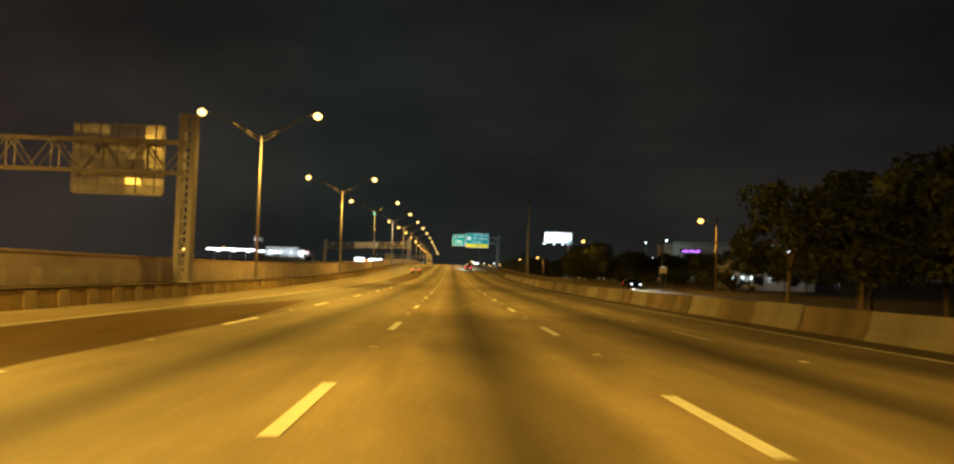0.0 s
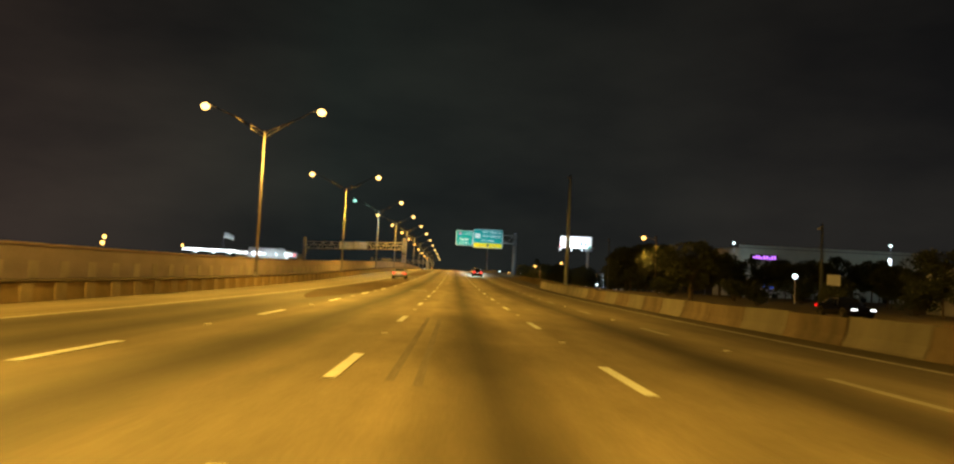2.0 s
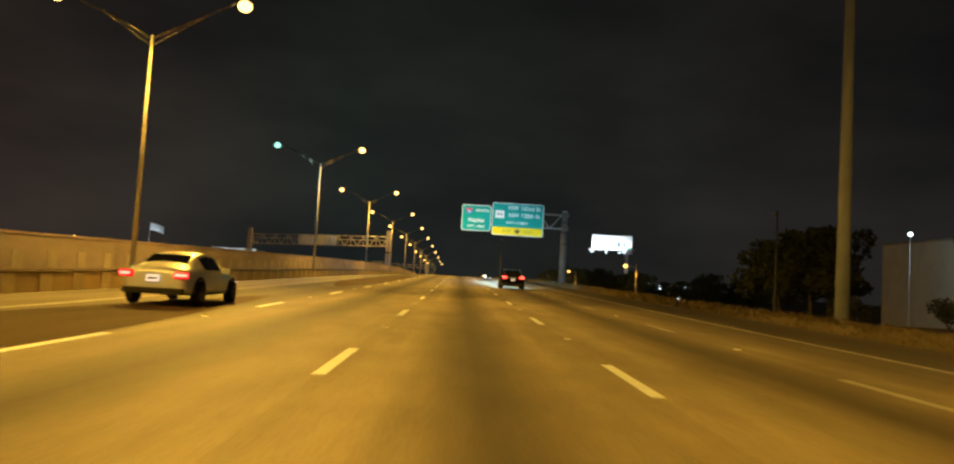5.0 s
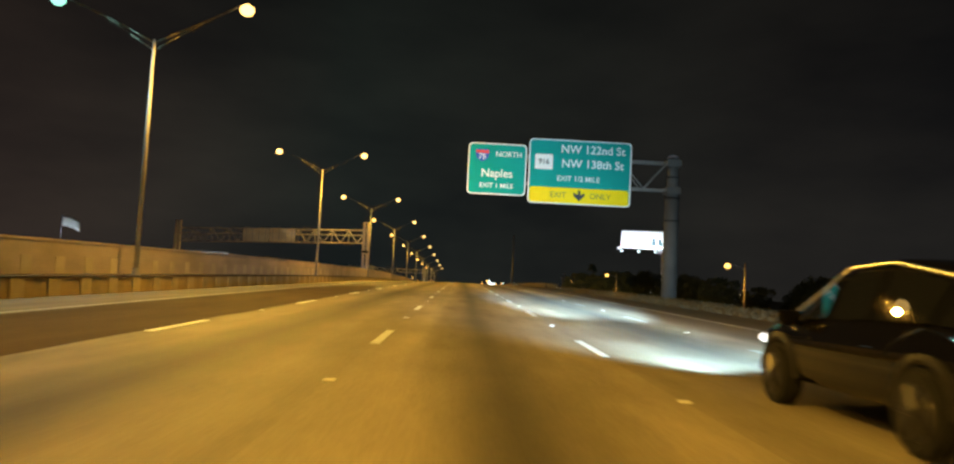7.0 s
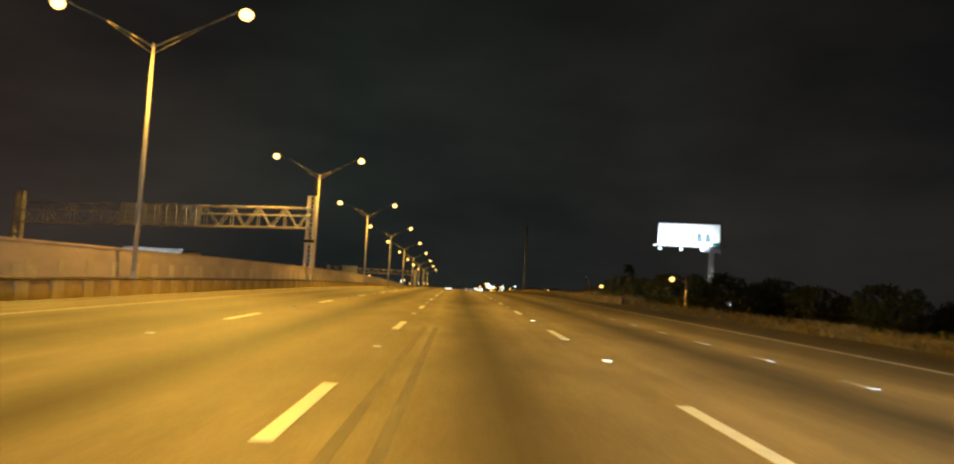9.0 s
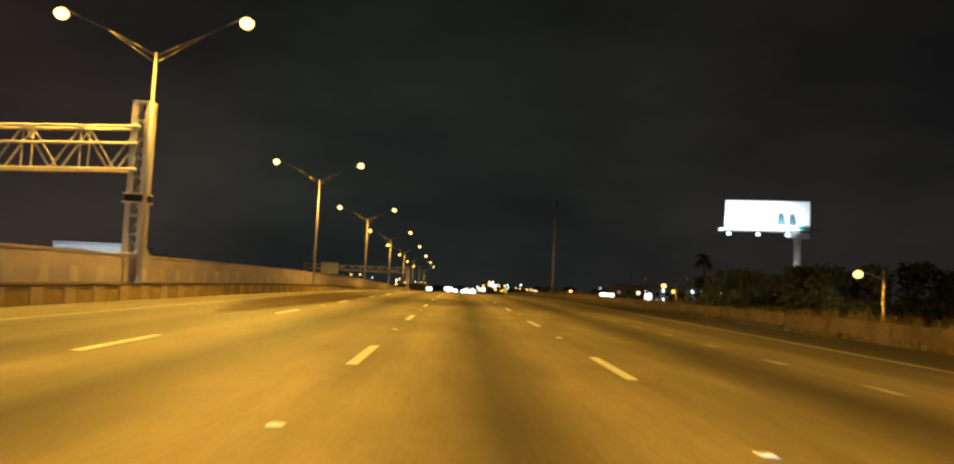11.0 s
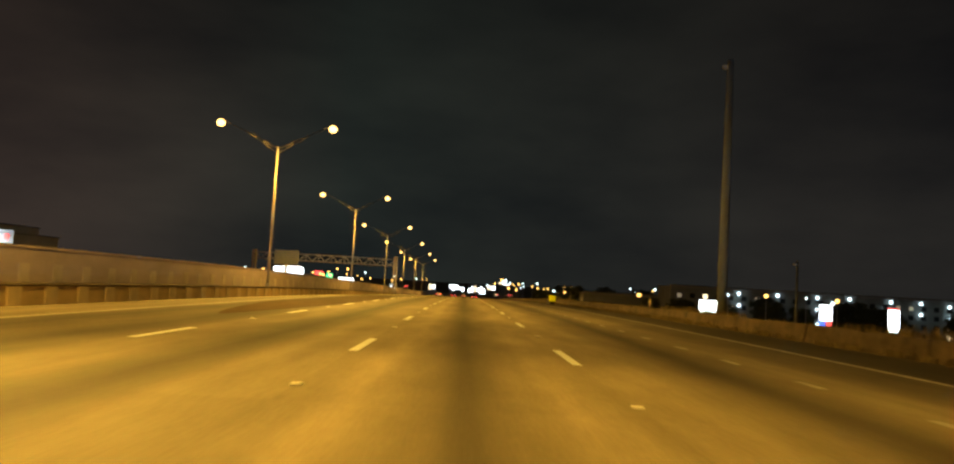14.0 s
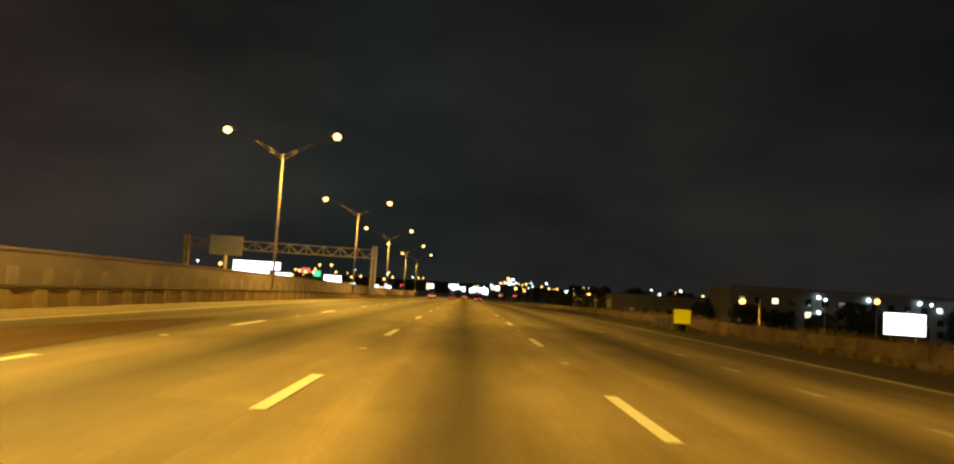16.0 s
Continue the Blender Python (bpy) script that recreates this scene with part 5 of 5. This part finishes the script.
# a cold lot lamp below the billboard, added to light its column
lot = thing("flood_lamp_post", "added lot lamp with a cold white head that lights the billboard column", "lamp post", (66.0, 462.0, zg(66, 462)))
part("pole", tubed((0, 0, -0.3), (0, 0, 8.0), 0.12, 0.09, 10), M_GALV, lot)
part("lamp_head", boxed(-0.35, 0.35, -0.2, 0.2, 8.0, 8.22, 0.04), M_GALV, lot)
part("lens", boxed(-0.30, 0.30, -0.16, 0.16, 7.93, 7.997, 0.02), G_COLD, lot, "glowing lamp lens")
spot("column_fill_light", (0, 0, 7.7), (7.6, 12.0, 8.0), 13000, COLD, 110, 0.6, 0.2, lot)


# ---- cars ----
def ring_points(w, wr, z0, zm, zbelt, ztop):
    return [(-w * 0.90, z0), (-w, z0 + 0.12), (-w, zm), (-w * 0.985, zbelt), (-wr, ztop - 0.05), (-wr * 0.86, ztop), (0, ztop + 0.015),
            (wr * 0.86, ztop), (wr, ztop - 0.05), (w * 0.985, zbelt), (w, zm), (w, z0 + 0.12), (w * 0.90, z0)]


def car(label, paint, stations, at, wheels, wheel_r, tail, head, plate_z, category="car", lamps_on=True):
    """stations: (y, half width, roof half width, underside, waist, belt, top); the car faces +y."""
    c = thing("car", label, category, at)
    bm = bmesh.new()
    rows = [[bm.verts.new((x, s[0], z)) for x, z in ring_points(*s[1:])] for s in stations]
    n = len(rows[0])
    for a, b in zip(rows, rows[1:]):
        for j in range(n):
            k = (j + 1) % n
            bm.faces.new((a[j], a[k], b[k], b[j]))
    bm.faces.new(rows[0])
    bm.faces.new(rows[-1])
    bmesh.ops.recalc_face_normals(bm, faces=bm.faces[:])
    body = part("body", bm, paint, c, smooth_faces=True)
    sub = body.modifiers.new("round", "SUBSURF")
    sub.levels = sub.render_levels = 2
    cabin = [s for s in stations if s[6] - s[5] > 0.30]
    for side in (-1, 1):
        for a, b in zip(cabin, cabin[1:]):
            bm = bmesh.new()
            q = []
            for s, u in ((a, 0.06), (b, -0.06)):
                y = s[0] + u
                for f in (0.10, 0.86):
                    x = s[1] * 0.985 + (s[2] - s[1] * 0.985) * f
                    q.append(bm.verts.new((side * (x - 0.005), y, s[5] + (s[6] - 0.05 - s[5]) * f)))
            fc = bm.faces.new((q[0], q[1], q[3], q[2]))
            e = bmesh.ops.extrude_face_region(bm, geom=[fc])
            bmesh.ops.translate(bm, vec=(side * 0.02, 0, 0.0), verts=[v for v in e["geom"] if isinstance(v, bmesh.types.BMVert)])
            part("side_window", bm, M_GLASS, c, "dark side glass")
    for side in (-1, 1):
        bm = bmesh.new()
        line = [(side * (s[2] + 0.012), s[0], s[6] - 0.075) for s in cabin]
        lo_f, lo_r = cabin[-1], cabin[0]
        line = [(side * lo_r[1] * 0.97, lo_r[0] - 0.22, lo_r[5] + 0.06)] + line + [(side * lo_f[1] * 0.97, lo_f[0] + 0.30, lo_f[5] + 0.06)]
        for a, b in zip(line, line[1:]):
            tube(bm, a, b, 0.017, 0.017, 8)
        part("window_trim", bm, M_CHROME, c, "bright metal window surround")
    for first_, second, nm in ((stations[0:], 1, "rear_window"), (stations[::-1], -1, "windscreen")):
        seq = first_
        i = next(j for j, s in enumerate(seq) if s[6] - s[5] > 0.30)
        lo, hi = seq[i - 1], seq[i]
        bm = bmesh.new()
        y0, z0_, y1, z1_ = lo[0], lo[6], hi[0], hi[6]
        fs = []
        for f in (0.12, 0.88):
            yy, zz = y0 + (y1 - y0) * f - second * 0.03, z0_ + (z1_ - z0_) * f + 0.02
            ww = (lo[2] + (hi[2] - lo[2]) * f) * 0.86
            fs.append((bm.verts.new((-ww, yy, zz)), bm.verts.new((ww, yy, zz))))
        fc = bm.faces.new((fs[0][0], fs[0][1], fs[1][1], fs[1][0]))
        e = bmesh.ops.extrude_face_region(bm, geom=[fc])
        bmesh.ops.translate(bm, vec=(0, second * 0.02, 0), verts=[v for v in e["geom"] if isinstance(v, bmesh.types.BMVert)])
        part(nm, bm, M_GLASS, c, "dark tinted glass")
    w = max(s[1] for s in stations)
    for y in wheels:
        for side in (-1, 1):
            wh = new("wheel")
            wh.parent = c
            wh.matrix_basis = pose(side * (w - 0.055), y, wheel_r)
            bm = tubed((-0.11, 0, 0), (0.11, 0, 0), wheel_r, wheel_r, 28)
            bmesh.ops.bevel(bm, geom=[e for e in bm.edges if len(e.link_faces) == 2 and max(len(f.verts) for f in e.link_faces) > 4], offset=0.04, segments=2, affect="EDGES")
            part("tyre", bm, M_RUBBER, wh)
            bm = tubed((side * 0.105, 0, 0), (side * 0.125, 0, 0), wheel_r * 0.66, wheel_r * 0.60, 20)
            for k in range(5):
                a = math.tau * k / 5
                tube(bm, (side * 0.128, 0, 0), (side * 0.128, math.cos(a) * wheel_r * .6, math.sin(a) * wheel_r * .6), 0.035, 0.025, 6)
            part("rim", bm, M_RIM, wh, "alloy rim")
            bm = bmesh.new()
            rings = []
            for i in range(15):
                a = math.pi * i / 14
                rings.append([bm.verts.new((side * 0.03 + 0.05 * math.cos(u), math.cos(a) * (wheel_r + 0.07 + 0.05 * math.sin(u)), math.sin(a) * (wheel_r + 0.07 + 0.05 * math.sin(u))))
                              for u in [math.tau * j / 6 for j in range(6)]])
            for p, q in zip(rings, rings[1:]):
                for j in range(6):
                    bm.faces.new((p[j], p[(j + 1) % 6], q[(j + 1) % 6], q[j]))
            bm.faces.new(rings[0])
            bm.faces.new(rings[-1])
            part("wheel_arch", bm, M_TRIM, wh, "black plastic arch trim")
    rear, front = stations[0][0], stations[-1][0]
    for side in (-1, 1):
        tx, ty, tz, tw, th = tail
        bm = boxed(-tw / 2, tw / 2, -0.05, 0.10, -th / 2, th / 2, 0.03)
        t = part("tail_light", bm, G_TAILDIM if lamps_on else M_RED, c, "lit red tail lamp" if lamps_on else "unlit red tail lamp")
        t.matrix_basis = pose(side * tx, ty - 0.07, tz, 0, 0, side * 16)
        if lamps_on:
            part("lamp_bar", boxed(-tw * 0.42, tw * 0.42, -0.062, -0.046, -th * 0.22, th * 0.22, 0.006), G_TAIL, t, "bright red light bar")
        hx, hy, hz = head
        bm = boxed(-0.17, 0.17, -0.1, 0.06, -0.05, 0.055, 0.04)
        hl = part("headlight", bm, G_HEAD if lamps_on else M_CHROME, c, "lit white headlamp" if lamps_on else "unlit clear headlamp")
        hl.matrix_basis = pose(side * hx, hy, hz, 0, 0, -side * 22)
        m = part("mirror", boxed(-0.12, 0.12, -0.06, 0.08, -0.08, 0.08, 0.03), paint, c)
        sm = max(cabin, key=lambda s: s[0])
        m.matrix_basis = pose(side * (w + 0.08), sm[0] + 0.1, sm[5] + 0.05)
    part("bumper", boxed(-w * 0.86, w * 0.86, rear - 0.04, rear + 0.12, 0.30, 0.46, 0.03), M_TRIM, c)
    part("number_plate", boxed(-0.16, 0.16, rear - 0.045, rear - 0.02, plate_z, plate_z + 0.16, 0.008), G_PLATE if lamps_on else M_WHITE, c, "pale number plate with plain bars")
    part("plate_bar", boxed(-0.12, 0.12, rear - 0.052, rear - 0.046, plate_z + 0.05, plate_z + 0.11), M_BLUEGREY, c)
    part("trim_strip", boxed(-0.42, 0.42, rear - 0.03, rear + 0.02, plate_z + 0.22, plate_z + 0.26, 0.008), M_CHROME, c, "chrome tailgate strip")
    return c


SUV = [(-2.30, 0.70, 0.58, 0.36, 0.60, 0.86, 0.96), (-2.24, 0.86, 0.70, 0.30, 0.66, 1.00, 1.08), (-1.98, 0.92, 0.64, 0.27, 0.68, 1.01, 1.34), (-1.45, 0.93, 0.66, 0.26, 0.68, 1.03, 1.54),
       (-0.55, 0.94, 0.68, 0.26, 0.68, 1.00, 1.68), (0.25, 0.94, 0.67, 0.26, 0.68, 0.98, 1.64), (0.80, 0.93, 0.68, 0.26, 0.68, 0.97, 1.40), (1.40, 0.92, 0.74, 0.26, 0.66, 0.95, 1.05),
       (2.00, 0.88, 0.70, 0.27, 0.62, 0.88, 0.95), (2.28, 0.70, 0.55, 0.32, 0.55, 0.74, 0.80)]
SEDAN = [(-2.35, 0.68, 0.55, 0.34, 0.58, 0.84, 0.92), (-2.25, 0.84, 0.66, 0.28, 0.64, 0.94, 1.00), (-1.60, 0.90, 0.66, 0.24, 0.64, 0.94, 1.05), (-1.05, 0.91, 0.60, 0.23, 0.64, 0.93, 1.36),
         (-0.35, 0.91, 0.61, 0.23, 0.64, 0.91, 1.45), (0.35, 0.91, 0.61, 0.23, 0.64, 0.90, 1.40), (0.95, 0.90, 0.66, 0.23, 0.64, 0.89, 1.02), (1.60, 0.88, 0.68, 0.24, 0.60, 0.84, 0.92),
         (2.15, 0.82, 0.62, 0.26, 0.54, 0.76, 0.82), (2.36, 0.66, 0.50, 0.32, 0.50, 0.66, 0.70)]

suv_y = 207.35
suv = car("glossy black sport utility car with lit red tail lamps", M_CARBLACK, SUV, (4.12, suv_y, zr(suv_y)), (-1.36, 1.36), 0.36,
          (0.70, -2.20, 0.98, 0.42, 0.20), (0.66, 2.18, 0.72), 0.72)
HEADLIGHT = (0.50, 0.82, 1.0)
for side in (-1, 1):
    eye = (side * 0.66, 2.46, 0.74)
    # the spill is made strong so that it also brightens the overhead sign
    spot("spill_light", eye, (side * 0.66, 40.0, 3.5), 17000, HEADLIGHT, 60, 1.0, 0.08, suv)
    # near cone, an upward cone added to brighten the overhead sign, then middle and far cones; the far one is cut off
    # at the horizon
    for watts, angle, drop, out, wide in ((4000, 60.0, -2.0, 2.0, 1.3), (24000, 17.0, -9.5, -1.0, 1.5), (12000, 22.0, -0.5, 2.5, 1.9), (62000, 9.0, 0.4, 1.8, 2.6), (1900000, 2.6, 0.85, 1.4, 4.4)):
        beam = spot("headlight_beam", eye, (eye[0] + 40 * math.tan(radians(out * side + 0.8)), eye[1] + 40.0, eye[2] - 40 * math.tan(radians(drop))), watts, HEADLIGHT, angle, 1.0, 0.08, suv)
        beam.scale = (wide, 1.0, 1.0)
sed_y = 165.0
car("silver saloon car with lit tail lamps", M_CARSILVER, SEDAN, (-8.2, sed_y, zr(sed_y)), (-1.42, 1.40), 0.33,
    (0.70, -2.26, 0.80, 0.36, 0.17), (0.62, 2.22, 0.62), 0.62)
for x, y, spec, paint, lab in ((-8.1, 640, SEDAN, M_CARSILVER, "silver saloon far ahead with lit tail lamps"), (-4.0, 702, SUV, M_CARBLACK, "dark sport utility car far ahead with lit tail lamps"),
                               (3.9, 672, SEDAN, M_CARBLACK, "dark saloon far ahead with lit tail lamps"), (0.1, 748, SUV, M_CARSILVER, "silver sport utility car far ahead with lit tail lamps")):
    car(lab, paint, spec, (x, y, zr(y)), (-1.38, 1.38), 0.34, (0.70, -2.22, 0.86, 0.40, 0.18), (0.64, 2.2, 0.68), 0.66)


for x, y, spec, paint, turn in ((46.0, 118.0, SEDAN, M_CARSILVER, 70), (51.5, 124.0, SUV, M_CARBLACK, 75), (57.0, 130.0, SEDAN, M_CARSILVER, 82), (63.0, 134.0, SEDAN, M_CARBLACK, 80)):
    c = car("parked car, unlit, in the lot beside the frontage street", paint, spec, (x, y, zg(x, y)), (-1.38, 1.38), 0.34, (0.70, -2.22, 0.86, 0.40, 0.18), (0.64, 2.2, 0.68), 0.66, lamps_on=False)
    c.matrix_basis = pose(x, y, zg(x, y), 0, 0, turn)
c = car("dark saloon facing the traffic on the frontage street, headlamps lit", M_CARBLACK, SEDAN, (0, 0, 0), (-1.42, 1.40), 0.33, (0.70, -2.26, 0.80, 0.36, 0.17), (0.62, 2.30, 0.70), 0.62)
c.matrix_basis = pose(25.2, 106.0, zg(25.2, 106.0), 0, 0, 180)
for side in (-1, 1):
    spot("headlight_beam", (side * 0.62, 2.55, 0.72), (side * 0.62, 30.0, -0.6), 6000, (0.9, 0.95, 1.0), 40, 1.0, 0.08, c)


# ---- lane paint, markers, tyre streaks ----
def flat_strip(name, x0, x1, y0, y1, h, material, parent, n=1, lean=0.0):
    bm = bmesh.new()
    rows = []
    for i in range(n + 1):
        u = i / n
        y = y0 + (y1 - y0) * u
        dx = lean * u
        rows.append((bm.verts.new((x0 + dx, y, zr(y) + h)), bm.verts.new((x1 + dx, y, zr(y) + h))))
    for a, b in zip(rows, rows[1:]):
        f = bm.faces.new((a[0], a[1], b[1], b[0]))
    e = bmesh.ops.extrude_face_region(bm, geom=bm.faces[:])
    bmesh.ops.translate(bm, vec=(0, 0, -0.003), verts=[v for v in e["geom"] if isinstance(v, bmesh.types.BMVert)])
    return part(name, bm, material, parent)


def dark_strip(x0, x1, y0, y1):
    """A dark strip along a lane whose ends run out in long uneven tongues."""
    rnd = random.Random(int(y1))
    bm = bmesh.new()
    n = int((y1 - y0) / 1.5)
    rows = []
    for i in range(n + 1):
        y = y0 + (y1 - y0) * i / n
        k = min(1.0, min(y - y0, y1 - y) / 16.0) ** 0.7
        mid, half = (x0 + x1) / 2 + 0.5 * (1 - k), (x1 - x0) / 2 * max(0.03, k) + rnd.uniform(-0.06, 0.06) * k
        rows.append((bm.verts.new((mid - half, y, zr(y) + 0.004)), bm.verts.new((mid + half, y, zr(y) + 0.004))))
    for a, b in zip(rows, rows[1:]):
        bm.faces.new((a[0], a[1], b[1], b[0]))
    e = bmesh.ops.extrude_face_region(bm, geom=bm.faces[:])
    bmesh.ops.translate(bm, vec=(0, 0, -0.003), verts=[v for v in e["geom"] if isinstance(v, bmesh.types.BMVert)])
    return part("road_patch", bm, M_DARKSTRIP, road)


CYCLE = 12.19
dash_me = mesh_of("lane_dash", boxed(-0.085, 0.085, 0, 3.05, -0.002, 0.004), M_PAINT)
dull_me = mesh_of("lane_dash", boxed(-0.085, 0.085, 0, 3.05, -0.002, 0.004), M_LINE)
mark_me = mesh_of("pavement_marker", boxed(-0.07, 0.07, -0.06, 0.06, 0, 0.020, 0.012), M_WHITE)
for x, ph in ((-2.0, 6.06), (2.0, 5.70), (-6.05, 6.3), (5.65, 5.5)):
    for k in range(-2, 20 if x > 5 else 60):
        y = ph + CYCLE * k
        tilt = math.degrees(math.atan((zr(y + 3.05) - zr(y)) / 3.05))
        d = part("lane_dash", dull_me if x > 5 else dash_me, None, road)
        d.matrix_basis = pose(x, y, zr(y) + 0.006, tilt, 0, 0)
        if k < 46:
            ym = y + 3.05 + 4.57
            mk = part("pavement_marker", mark_me, None, road)
            mk.matrix_basis = pose(x + (0.0 if k % 3 else 0.05), ym, zr(ym) + 0.004)
dot_me = mesh_of("lane_dot", boxed(-0.075, 0.075, -0.46, 0.46, -0.002, 0.004), M_LINE)
for k in range(100):
    y = 253.16 + 3.66 * k
    part("lane_dot", dot_me, None, road).matrix_basis = pose(5.62, y, zr(y) + 0.006, math.degrees(math.atan(zr(y + 0.5) - zr(y - 0.5))), 0, 0)
for y0, y1, h0, h1 in ((154.5, 156.6, .50, .88), (157.7, 159.5, .48, .92), (161.0, 162.6, .46, .86), (164.0, 165.2, .5, .84), (167.2, 168.4, .12, .7),
                       (291.5, 293.6, .2, .8), (386.0, 387.4, .2, .78), (388.6, 389.6, .2, .76), (391.0, 391.9, .22, .7), (40.0, 41.6, .4, .85), (86.0, 87.4, .3, .7)):
    xs_ = -21.12 - 0.033 * ((h0 + h1) / 2 + 0.5) / 1.4
    part("painted_patch", boxed(xs_ - 0.02, xs_ + 0.022, y0, y1, zr(y0) + h0, zr(y0) + h1, 0.004), M_PATCH, wall, "pale painted-over patch")
for y0, y1 in ((-60, 36), (94, 172), (188, 262), (334, 386), (418, 473)):
    dark_strip(-9.85, -6.22, y0, y1)
flat_strip("edge_line", -10.2, -10.0, -60, Y_END - 5, 0.006, M_LINE, road, 160)
flat_strip("edge_line", 8.67, 8.85, -60, Y_END - 5, 0.006, M_LINE, road, 160)
for x, y0, y1, ln in ((-1.24, 67.0, 82.0, 0.0), (-0.87, 66.6, 81.5, 0.0), (-1.48, 260.0, 275.5, 0.14), (-1.11, 260.0, 275.5, 0.04)):
    flat_strip("tyre_streak", x - 0.06, x + 0.06, y0, y1, 0.005, M_MARK, road, 6, ln)
for x, y, w, l_ in ((-3.2, 116.5, 1.3, 1.4), (-0.9, 30.0, 0.25, 1.6), (0.1, 33.5, 0.2, 1.2)):
    flat_strip("road_patch", x - w / 2, x + w / 2, y, y + l_, 0.005, M_LINE if w > 1 else M_MARK, road, 1)
